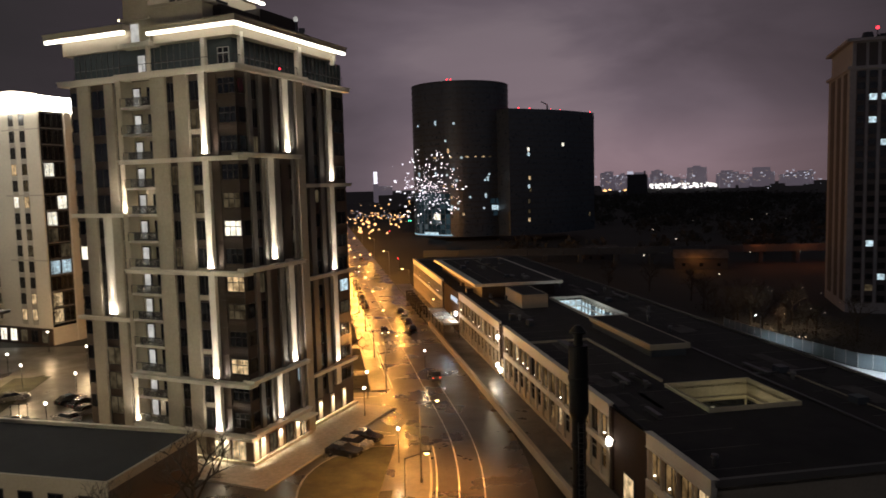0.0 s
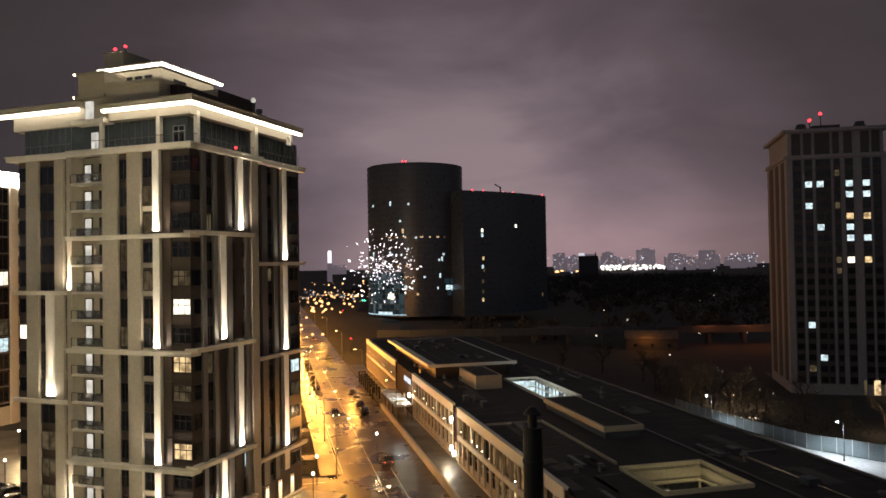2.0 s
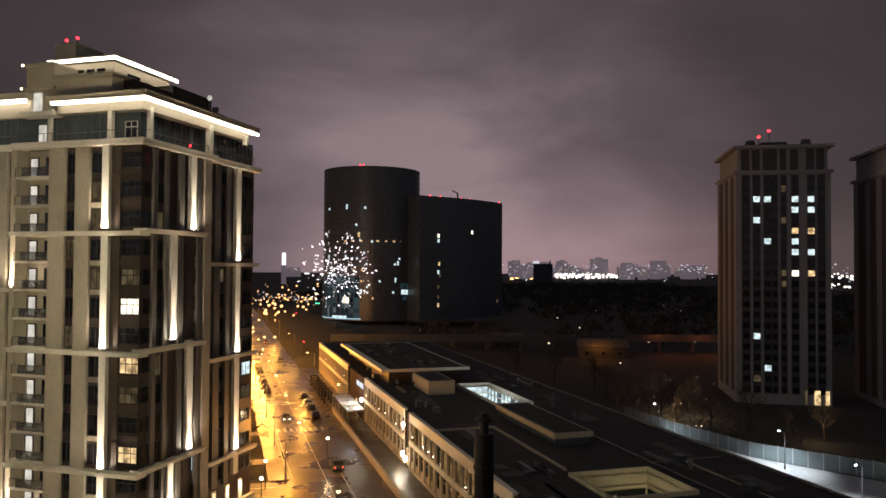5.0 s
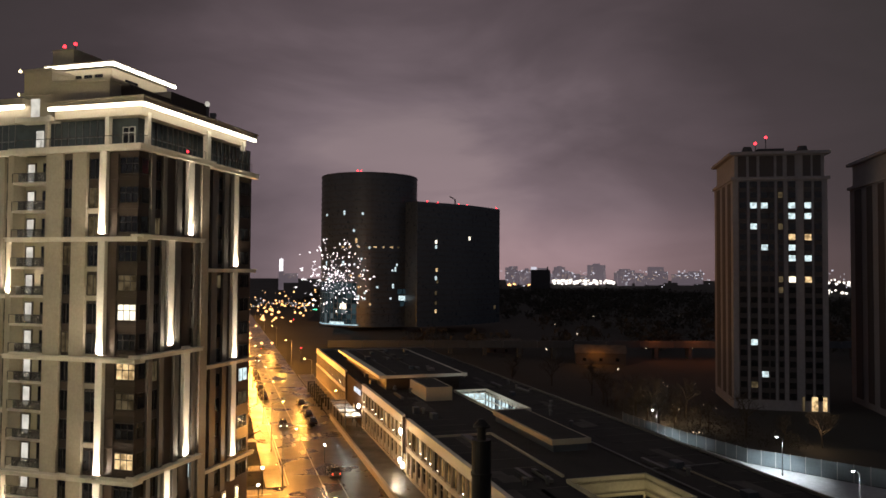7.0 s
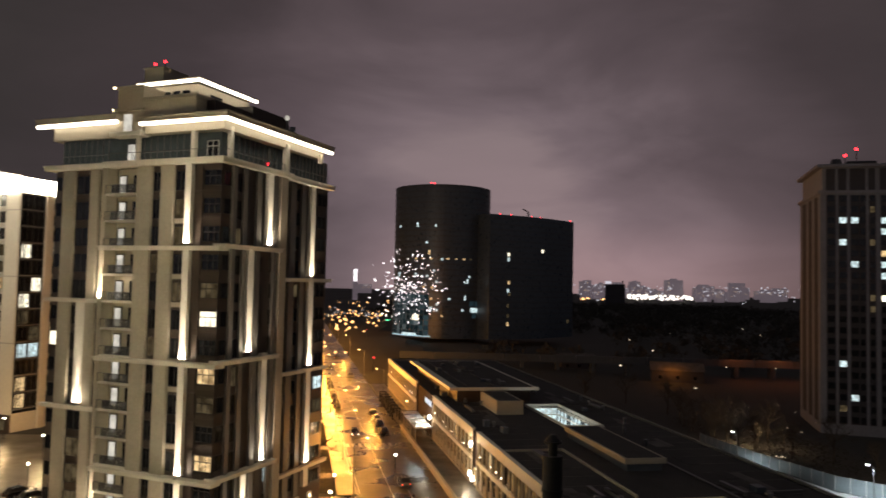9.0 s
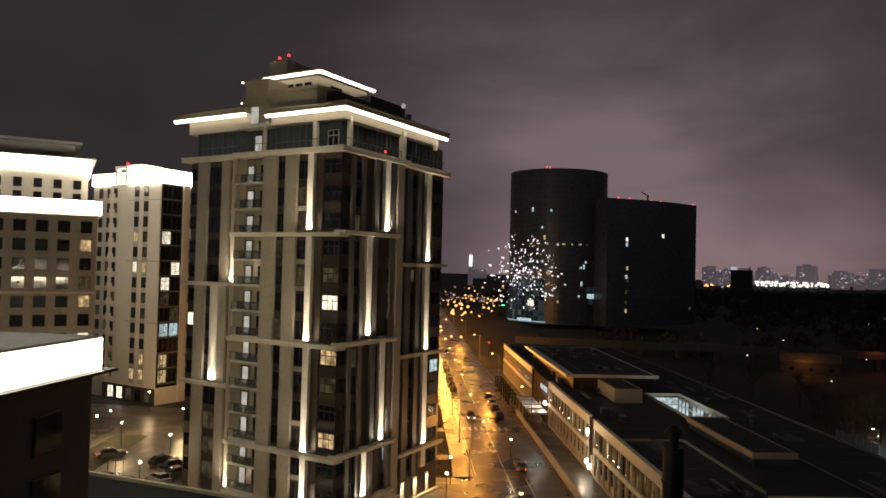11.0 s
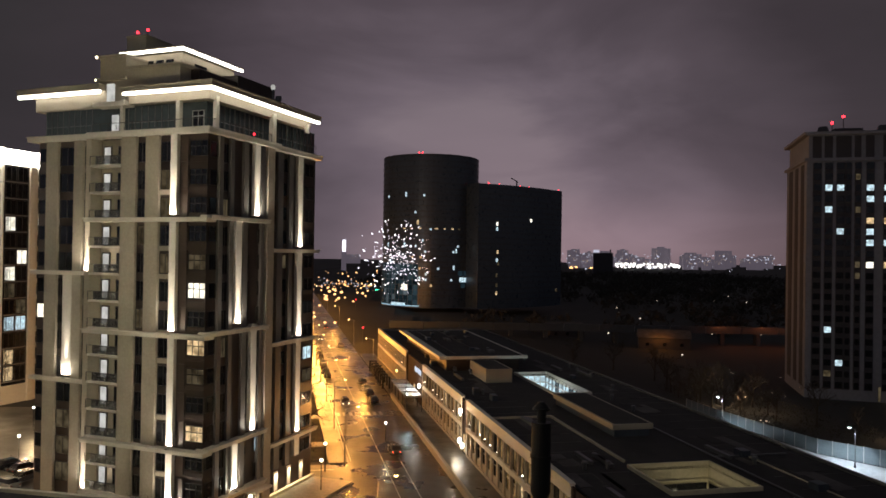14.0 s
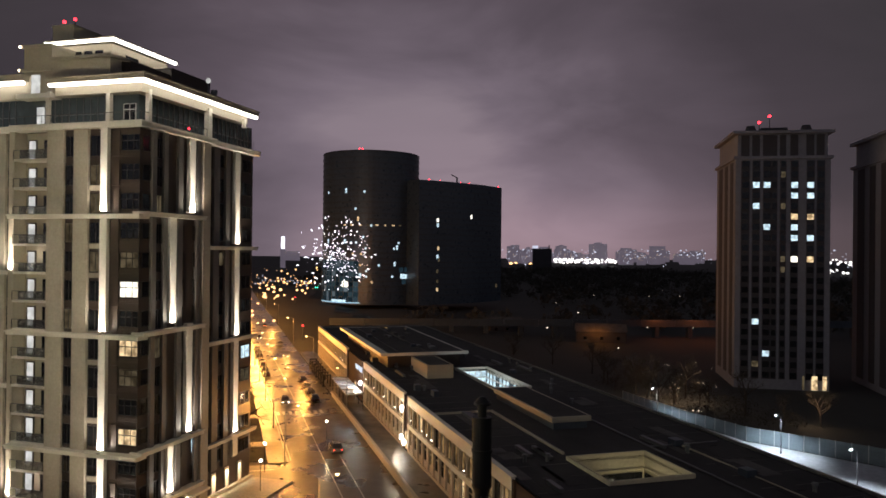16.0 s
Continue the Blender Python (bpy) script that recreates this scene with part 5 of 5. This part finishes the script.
# ---- cars ----
def build_car(name, paint, label, lights):
    car = thing(name, (0, 0, -50), 0, label, "car", "cars on and beside the street")
    bm = bmesh.new()
    sec = ((-2.2, 0.45, 0.85, 0.78), (-2.05, 0.3, 0.95, 0.86), (-0.9, 0.25, 1.0, 0.9), (1.0, 0.25, 0.98, 0.9), (2.0, 0.3, 0.88, 0.86), (2.25, 0.42, 0.78, 0.74))
    rings = [[bm.verts.new((x, sy * w, z)) for sy, z in ((-1, lo), (1, lo), (1, hi), (-1, hi))] for x, lo, hi, w in sec]
    for a, b in zip(rings, rings[1:]):
        for i in range(4):
            bm.faces.new((a[i], a[(i + 1) % 4], b[(i + 1) % 4], b[i]))
    bm.faces.new(rings[0][::-1])
    bm.faces.new(rings[-1])
    bmesh.ops.recalc_face_normals(bm, faces=bm.faces)
    part("body", bm, paint, car)
    bm = bmesh.new()
    lo = [bm.verts.new(p) for p in ((-1.95, -0.8, 0.94), (1.05, -0.8, 0.97), (1.05, 0.8, 0.97), (-1.95, 0.8, 0.94))]
    hi = [bm.verts.new(p) for p in ((-1.3, -0.62, 1.46), (0.25, -0.62, 1.48), (0.25, 0.62, 1.48), (-1.3, 0.62, 1.46))]
    for i in range(4):
        bm.faces.new((lo[i], lo[(i + 1) % 4], hi[(i + 1) % 4], hi[i]))
    part("cabin_glass", bm, M_GLASS, car)
    part("roof", [box(-1.32, 0.27, -0.63, 0.63, 1.46, 1.5)], paint, car)
    for x in (-1.35, 1.4):
        for y in (-0.82, 0.82):
            w = part("wheel", tube(bmesh.new(), (x, y - 0.1, 0.33), (x, y + 0.1, 0.33), 0.33, 0.33, 14), M_DARKMETAL, car)
            part("rim", tube(bmesh.new(), (x, y - 0.11, 0.33), (x, y + 0.11, 0.33), 0.18, 0.18, 8), M_METAL, w)
    for y in (-0.6, 0.6):
        part("headlight", ball(0.13, (2.2, y, 0.65), 1), M_WHITELAMP if lights else M_METAL, car)
        part("taillight", ball(0.11, (-2.16, y, 0.7), 1), M_TAIL if lights else M_REDGLASS, car)
    return car


M_TAIL = glowing("tail_light", (1.0, 0.1, 0.05), 5.0)
M_REDGLASS = surface("red_lens", (0.2, 0.01, 0.01), 0.2)
car_dark = build_car("parked_car", surface("dark_car_paint", (0.02, 0.022, 0.028), 0.22, 0.2, 0.1, spec=0.8), "dark parked car, wet with rain", False)
car_pale = build_car("parked_car", surface("silver_car_paint", (0.35, 0.35, 0.36), 0.25, 0.5, 0.1), "silver parked car, wet with rain", False)
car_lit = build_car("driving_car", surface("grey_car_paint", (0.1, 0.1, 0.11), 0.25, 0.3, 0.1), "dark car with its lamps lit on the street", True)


def put_cars(first, rows):
    for i, (x, y, z, a) in enumerate(rows):
        if i:
            copy_thing(first, pose(x, y, z, 0, 0, a))
        else:
            first.matrix_basis = pose(x, y, z, 0, 0, a)


along = 90 + STREET
put_cars(car_dark, [(*at_street(s, v, 0.005), along) for s, v in ((196, -17.4), (203, -17.4), (211, -17.4), (163, -9.4), (171, -9.4), (186, -9.4), (231, -17.4), (239, -17.4))] +
         [(*tower_point(6.4, -8.2, 0.01), -23), (*tower_point(11.6, -8.2, 0.01), -23), (-58, 98, 0.015, 60), (-57.9, 109.8, 0.015, 60), (-55, 108, 0.015, 60)])
put_cars(car_pale, [(*at_street(s, v, 0.005), along) for s, v in ((178, -9.4), (219, -17.4), (246, -17.4), (258, -9.4))] + [(*tower_point(9.0, -8.2, 0.01), -23), (-61, 99.5, 0.015, 60), (-53.8, 100.7, 0.015, 150)])
put_cars(car_lit, [(*at_street(s, v, 0.005), a) for s, v, a in ((162, -15.6, along + 180), (278, -15.4, along + 180), (320, -11.0, along), (390, -15.4, along + 180), (470, -15.4, along + 180))] + [(-2.5, 119.1, 0.005, along), (-62, 97.5, 0.015, 320), (-53, 103.5, 0.015, 250), (-68, 112, 0.015, 40), (-76, 113, 0.015, 200)])


# ---- bare winter trees ----
def build_tree(seed, h):
    rnd = random.Random(seed)
    tr = thing("bare_tree", (0, 0, -60), 0, "bare winter tree with a fine dark crown", "tree", "bare trees")
    trunk, crown = bmesh.new(), bmesh.new()

    def grow(bm, p, d, length, r, depth):
        q = p + d * length
        tube(bm, p, q, r, r * 0.68, 6 if depth < 2 else 3)
        if depth >= 4:
            return
        for i in range(4 if depth else 6):
            e = Vector((rnd.gauss(0, 1), rnd.gauss(0, 1), rnd.gauss(0.35, 0.5))).normalized()
            start = p.lerp(q, rnd.uniform(0.55, 1.0))
            grow(crown if depth else trunk, start, (d * 0.75 + e * 0.8).normalized(), length * rnd.uniform(0.5, 0.75), r * 0.5, depth + 1)
    grow(trunk, Vector((0, 0, -0.2)), Vector((rnd.uniform(-0.06, 0.06), rnd.uniform(-0.06, 0.06), 1)).normalized(), h * 0.36, h * 0.018, 0)
    part("trunk", trunk, M_BARK, tr)
    part("crown", crown, M_BARK, tr)
    return tr


M_BARK = surface("dark_bark", (0.05, 0.04, 0.03), 0.9, 0, 0.4, 8, 1.0, 0.3)
trees = [build_tree(1, 11), build_tree(5, 14), build_tree(8, 9)]
rnd = random.Random(12)
spots = [at_street(s, v) for s, v in ((158, 68), (164, 73), (171, 67), (176, 76), (182, 70), (188, 80), (150, 70), (196, 74), (205, 82), (168, 84), (214, 70), (222, 60), (236, 66), (150, 66), (155, 74), (161, 66), (166, 70), (172, 72), (178, 69), (160, 80), (153, 79), (146, 76), (141, 82), (136, 88), (130, 92))]
spots += [at_street(s, -25.5) for s in (128, 136, 146, 158, 176, 196, 222, 250)] + [(-30, 60, 0), (-24, 66, 0)]
for i, (x, y, _) in enumerate(spots):
    m = pose(x, y, ground_z(x, y), 0, 0, rnd.uniform(0, 360))
    if i < 3:
        trees[i].matrix_basis = m
    else:
        copy_thing(trees[i % 3], m)


# ---- middle distance ----
def build_house(at, turn, w, d, h, label):
    hs = thing("low_house", at, turn, label, "house", "low houses in the dark")
    part("wall", [box(0, w, 0, d, 0, h)], M_TOWER2B, hs)
    bm = bmesh.new()
    v = [bm.verts.new(p) for p in ((-0.5, -0.5, h), (w + 0.5, -0.5, h), (w + 0.5, d + 0.5, h), (-0.5, d + 0.5, h), (-0.5, d / 2, h + 3), (w + 0.5, d / 2, h + 3))]
    for q in ((0, 1, 5, 4), (2, 3, 4, 5), (0, 4, 3), (1, 2, 5)):
        bm.faces.new([v[i] for i in q])
    part("roof", bm, M_ROOFOLD, hs)
    for i in range(3):
        x = w * (i + 0.5) / 3
        fr = part("window", [box(x - 0.7, x + 0.7, -0.06, 0.02, 1.2, 2.6)], M_FRAME, hs)
        part("pane", [box(x - 0.6, x + 0.6, -0.08, -0.06, 1.3, 2.5)], M_GLASS, fr)
    return hs


build_house((92, 296, -4.8), -14, 20, 11, 4.5, "low house with roof lit by an orange lamp")
build_house((62, 330, -4.8), 5, 16, 10, 4, "low dark house beyond the woods")
point((99, 291.0, 1.8), 1000, (1.0, 0.34, 0.05), 0.3)
wall = thing("railway_viaduct", (-10, 318, -5), -4, "long dark railway viaduct crossing the distance", "bridge")
for i in range(22):
    part("span", [box(i * 15, i * 15 + 14.8, 0, 6, 5.2, 7.4), box(i * 15, i * 15 + 14.8, -0.15, 0.1, 7.4, 8.3)], M_DARKPANEL, wall)
    part("pier", [box(i * 15 + 6.6, i * 15 + 8.2, 1, 5, 0, 5.2)], M_DARKPANEL, wall)
for x, y in ((150, 300), (166, 299), (132, 301)):
    point((x, y, 4.0), 800, (1.0, 0.24, 0.06), 0.1)


def build_woods():
    """Dark far woods: many small leaf and twig clumps."""
    r = np.random.RandomState(3)
    verts, faces = [], []
    for _ in range(1500):
        x, y = r.uniform(-60, 620), r.uniform(335, 1500)
        if abs(x - 45) < 75 and 400 < y < 540 or x < 30 - 0.0 * y and y < 700:
            continue
        h, w = r.uniform(6, 12), r.uniform(4, 8)
        for _ in range(46):
            c = np.array([x, y, -5 + h * 0.55]) + r.normal(0, 1, 3) * (w * 0.5, w * 0.5, h * 0.22)
            k = len(verts)
            verts += [tuple(c + r.normal(0, 1.1, 3)) for _ in range(3)]
            faces.append((k, k + 1, k + 2))
    me = bpy.data.meshes.new("woods")
    me.from_pydata(verts, [], faces)
    tagged(part("woods", me, M_WOODS), "dark winter woods in the distance", "woods", kind="stuff")


M_WOODS = surface("dark_woods", (0.05, 0.045, 0.035), 0.95, 0, 0.5, 0.3, 0.02, 0.0)
build_woods()


# ---- distant city ----
def polar(az, d, z=0.0):
    return (-math.sin(radians(az)) * d, math.cos(radians(az)) * d, z)


M_FAR = surface("far_facade_haze_glow", (0.30, 0.27, 0.29), 0.9, 0, 0.2, 0.02, 0.004, 0.0)
# distance haze is put into the far facades as a dim glow of their own
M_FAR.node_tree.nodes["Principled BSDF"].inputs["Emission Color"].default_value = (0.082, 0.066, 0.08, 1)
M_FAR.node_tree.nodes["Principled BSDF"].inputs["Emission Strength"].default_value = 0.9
rnd = random.Random(21)
for i in range(64):
    az = rnd.uniform(-40, 12) if i < 20 else rnd.uniform(-31, -12)
    d = rnd.uniform(2300, 3600)
    h = rnd.choice((28, 32, 36, 42, 46, 60)) * (0.75 if az > -12 else 1.0) + rnd.uniform(0, 8)
    w = rnd.uniform(22, 60)
    x, y, _ = polar(az, d)
    far = thing("far_building", (x, y, -3), az + rnd.uniform(-25, 25), "far apartment block with haze painted as glow and scattered lit windows", "building", "far city skyline")
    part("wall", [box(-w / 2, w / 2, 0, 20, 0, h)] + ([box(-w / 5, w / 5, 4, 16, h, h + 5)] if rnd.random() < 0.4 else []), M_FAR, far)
    for _ in range(rnd.randint(5, 13)):
        wx, wz = rnd.uniform(-w / 2 + 2, w / 2 - 4), rnd.uniform(h * 0.35, h - 4)
        part("lit_window", [box(wx, wx + 2.2, -0.6, 0.1, wz, wz + 1.9)], rnd.choice((M_FARWARM, M_FARWARM, M_FARCOOL)), far)
block = thing("far_block", polar(-14.55, 1560, -5), -14.5, "dark block with a chimney before the city lights", "building")
part("wall", [box(-20, 20, 0, 20, 0, 46)], M_TOWER2B, block)
part("chimney", tube(bmesh.new(), (15, 8, 45), (15, 8, 53), 1.5, 1.2, 12), M_TOWER2B, block)
part("lit_sign", [box(-20, -8, -0.5, 0, 46.2, 52)], M_FARCOOL, block)
sign = thing("far_tower_sign", polar(5.35, 1500, -3), 5.3, "far tower with a bright white upright sign", "building")
part("wall", [box(-5, 5, 0, 16, 0, 38)], M_FAR, sign)
part("lit_sign", [box(-3.5, 3.5, -1, 0, 38, 62)], M_SIGN, sign)


def build_lights(name, rows, material, label):
    bm = bmesh.new()
    for (x, y, z), r in rows:
        bmesh.ops.create_icosphere(bm, subdivisions=1, radius=r, matrix=Matrix.Translation((x, y, z)) @ Matrix.Diagonal((1, 1, 0.8, 1)))
    tagged(part(name, bm, material), label, "city lights", kind="stuff")


rows = [(polar(rnd.uniform(-20.2, -15.4), rnd.uniform(2200, 2500), rnd.uniform(2, 14)), rnd.uniform(2.5, 5.5)) for _ in range(80)]
rows += [(polar(rnd.uniform(-36.2, -34.2), rnd.uniform(1500, 1700), rnd.uniform(-2, 26)), rnd.uniform(1.2, 3.4)) for _ in range(26)]
build_lights("distant_white_lights", rows, M_FARLIGHT, "row of bright white lights far off")
rows = [(polar(rnd.uniform(3.5, 8.5), d, rnd.uniform(5, 11)), d * rnd.uniform(0.0007, 0.0016)) for d in (rnd.gauss(600, 30) for _ in range(24))]
rows += [(polar(rnd.uniform(-38, -11.5), rnd.uniform(1500, 3000), rnd.uniform(4, 44)), rnd.uniform(0.8, 2.6)) for _ in range(260)]
build_lights("distant_cool_lights", rows, M_FARCOOL, "scattered pale lights of the far city")
rows = [(polar(rnd.uniform(2.6, 9.5), d, rnd.uniform(5, 10)), d * rnd.choice((0.0004, 0.0005, 0.0007, 0.0009, 0.0013))) for d in (rnd.uniform(420, 1100) for _ in range(34))]
rows += [(polar(rnd.uniform(2.8, 9.5), d, rnd.uniform(4, 9)), d * rnd.choice((0.0005, 0.0007, 0.001, 0.0014))) for d in (rnd.gauss(600, 45) for _ in range(75))]
rows += [(polar(rnd.uniform(-15, -11.8), rnd.uniform(1700, 2100), 6), rnd.uniform(1.5, 3.0)) for _ in range(14)]
rows += [(polar(rnd.gauss(5.9, 0.9), d, rnd.uniform(5, 9)), d * rnd.uniform(0.0011, 0.0024)) for d in (rnd.uniform(270, 520) for _ in range(26))]
build_lights("distant_sodium_lights", rows, M_FARSODIUM, "orange lamps crowding the far end of the street")
rows = [(polar(rnd.uniform(-36, -14), rnd.uniform(230, 600), rnd.uniform(-2, 5)), rnd.uniform(0.2, 0.45)) for _ in range(16)]
rows += [(polar(rnd.uniform(-28.5, -22.0), rnd.uniform(165, 235), rnd.uniform(-4, 3)), rnd.choice((0.08, 0.1, 0.12, 0.26))) for _ in range(15)]
rows += [(polar(-24.4 - i * 0.19, 172, -2.6 + rnd.uniform(-0.3, 0.3)), rnd.uniform(0.06, 0.24)) for i in range(11)]
for az, d, w in ((-22.6, 184, 450), (-24.2, 180, 850), (-26.3, 186, 550), (-33.6, 172, 400)):
    point(polar(az, d, 0.6), w, (1.0, 0.66, 0.36), 0.2)
build_lights("scattered_yard_lights", rows, M_FARWARM2, "small lamps among the dark trees")


# ---- firework over the foot of the round tower ----
def build_firework():
    c, r = Vector(polar(1.4, 405, 32 - 405 * 0.004)), np.random.RandomState(5)
    verts, faces = [], []
    for _ in range(330):
        d = Vector(r.normal(0, 1, 3)).normalized()
        k = r.uniform(0.08, 1.0) ** 0.85 * 22
        p, size = c + d * k, r.choice((0.2, 0.27, 0.38, 0.6))
        side = d.orthogonal().normalized() * size * 0.6
        up = d.cross(side).normalized() * size * 0.6
        n = len(verts)
        verts += [tuple(v) for v in (p - d * size * 1.5, p + side, p + up, p - side, p - up, p + d * size * 1.2)]
        faces += [(n, n + 2, n + 1), (n, n + 3, n + 2), (n, n + 4, n + 3), (n, n + 1, n + 4), (n + 5, n + 1, n + 2), (n + 5, n + 2, n + 3), (n + 5, n + 3, n + 4), (n + 5, n + 4, n + 1)]
    me = bpy.data.meshes.new("firework_burst")
    me.from_pydata(verts, [], faces)
    tagged(part("firework_burst", me, M_SPARK), "burst of white and pink firework sparks", "firework", kind="stuff")


M_SPARK = glowing("spark", (0.94, 0.88, 0.96), 3.0)
build_firework()


# ---- courtyard paving west of the tower ----
M_COURT = wet_road("courtyard_paving", (0.1, 0.085, 0.065), 0.25, 0.6)
court = tagged(part("courtyard", [box(-135, -47.5, 70, 152, -0.3, 0.012)], M_COURT), "wet brown courtyard paving between the towers", "pavement", kind="structure")


# ---- street furniture ----
def build_signal(x, y, green):
    sg = thing("traffic_light", (x, y, 0.0), STREET, "traffic light showing " + ("green" if green else "red") + " on a dark pole", "traffic light", "traffic lights")
    part("pole", tube(bmesh.new(), (0, 0, 0), (0, 0, 5.2), 0.1), M_DARKMETAL, sg)
    hs = part("signal_head", [box(-0.25, 0.25, -0.2, 0.15, 4.2, 5.5)], M_DARKMETAL, sg)
    part("lens", ball(0.45 if green else 0.3, (0, -0.25, 4.5 if green else 5.2), 1), M_GO if green else M_RED, hs)


M_GO = glowing("green_signal", (0.1, 1.0, 0.5), 4.0)
for x, y, g in ((-28.2, 560.0, True), (-26.5, 560.0, True), (-17.8, 267.8, False), (-33, 430.0, False)):
    build_signal(x, y, g)


def build_shelter():
    sh = thing("entrance_canopy", at_street(152, -4.4, 0.1), 90 + STREET, "glass canopy over the terrace entrance, lit by an added lamp above", "canopy")
    part("roof", [box(0, 20, -3.6, 0, 3.0, 3.12)], M_CANOPY, sh, "pale frosted glass canopy roof")
    for i in range(5):
        for y in (-3.4, -0.2):
            part("post", [box(0.1 + i * 4.9, 0.25 + i * 4.9, y - 0.07, y + 0.07, 0, 3.0)], M_DARKMETAL, sh)
        part("beam", [box(0.1 + i * 4.9, 0.25 + i * 4.9, -3.6, 0, 3.12, 3.3)], M_METAL, sh)


M_CANOPY = surface("frosted_canopy", (0.5, 0.52, 0.52), 0.25, 0, 0.3, 2, 0.5, 0.05)
build_shelter()
# bare lamp added above the canopy to brighten it; it has no fixture
point(at_street(162, -2.4, 5.6), 420, COLD, 0.2)
for i in range(7):
    fr = thing("terrace_frame", at_street(178 + i * 4.4, -3.9, 0.1), 90 + STREET, "dark upright frame on the terrace edge", "frame", "frames along the terrace")
    part("upright", [box(0, 0.35, -0.2, 0.2, 0, 2.6)], M_DARKMETAL, fr)
    part("upright", [box(0, 0.35, 1.4, 1.8, 0, 2.6)], M_DARKMETAL, fr)
    part("lintel", [box(0, 0.35, -0.2, 1.8, 2.6, 2.9)], M_DARKMETAL, fr)

swing = thing("swing_frame", (-62.4, 102.0, 0.01), 0, "black steel play frame in the courtyard", "play frame")
for x in (0, 1.2, 2.4):
    part("post", tube(bmesh.new(), (x, 0, 0), (x, 0, 2.4), 0.06), M_DARKMETAL, swing)
part("crossbar", tube(bmesh.new(), (-0.1, 0, 2.4), (2.5, 0, 2.4), 0.06), M_DARKMETAL, swing)
for v0, v1, s0, s1 in ((-100.0, -91.0, 84, 110), (-100.0, -92.0, 116, 150), (-82.0, -76.0, 118, 142)):
    ribbon("courtyard_lawn", v0, v1, 0.07, s0, s1, M_GRASS, "dull winter lawn bed in the courtyard", "lawn", 0.1, bend=False)
# a low planted bank and road strip in the courtyard
ribbon("courtyard_road", -89.0, -84.0, 0.03, 90, 150, M_ROAD, "dark strip of road across the courtyard", "road", 0.1, bend=False)


def build_shrubs():
    r = np.random.RandomState(8)
    verts, faces = [], []
    for i in range(150):
        s, v = (r.uniform(122, 200), r.uniform(-27.5, -23.8)) if i < 46 else (r.uniform(128, 182), r.uniform(68, 90))
        x, y, _z = at_street(s, v)
        low = ground_z(x, y)
        for _ in range(70):
            c = np.array([x, y, low + (0.5 if i < 46 else 1.0)]) + r.normal(0, 1, 3) * ((0.5, 0.5, 0.3) if i < 46 else (1.3, 1.3, 0.7))
            k = len(verts)
            verts += [tuple(c + r.normal(0, 0.14, 3)) for _ in range(3)]
            faces.append((k, k + 1, k + 2))
    me = bpy.data.meshes.new("shrubs")
    me.from_pydata(verts, [], faces)
    tagged(part("shrubs", me, M_WOODS), "low leafless shrubs beside the footway and behind the fence", "shrubs", kind="stuff")


build_shrubs()
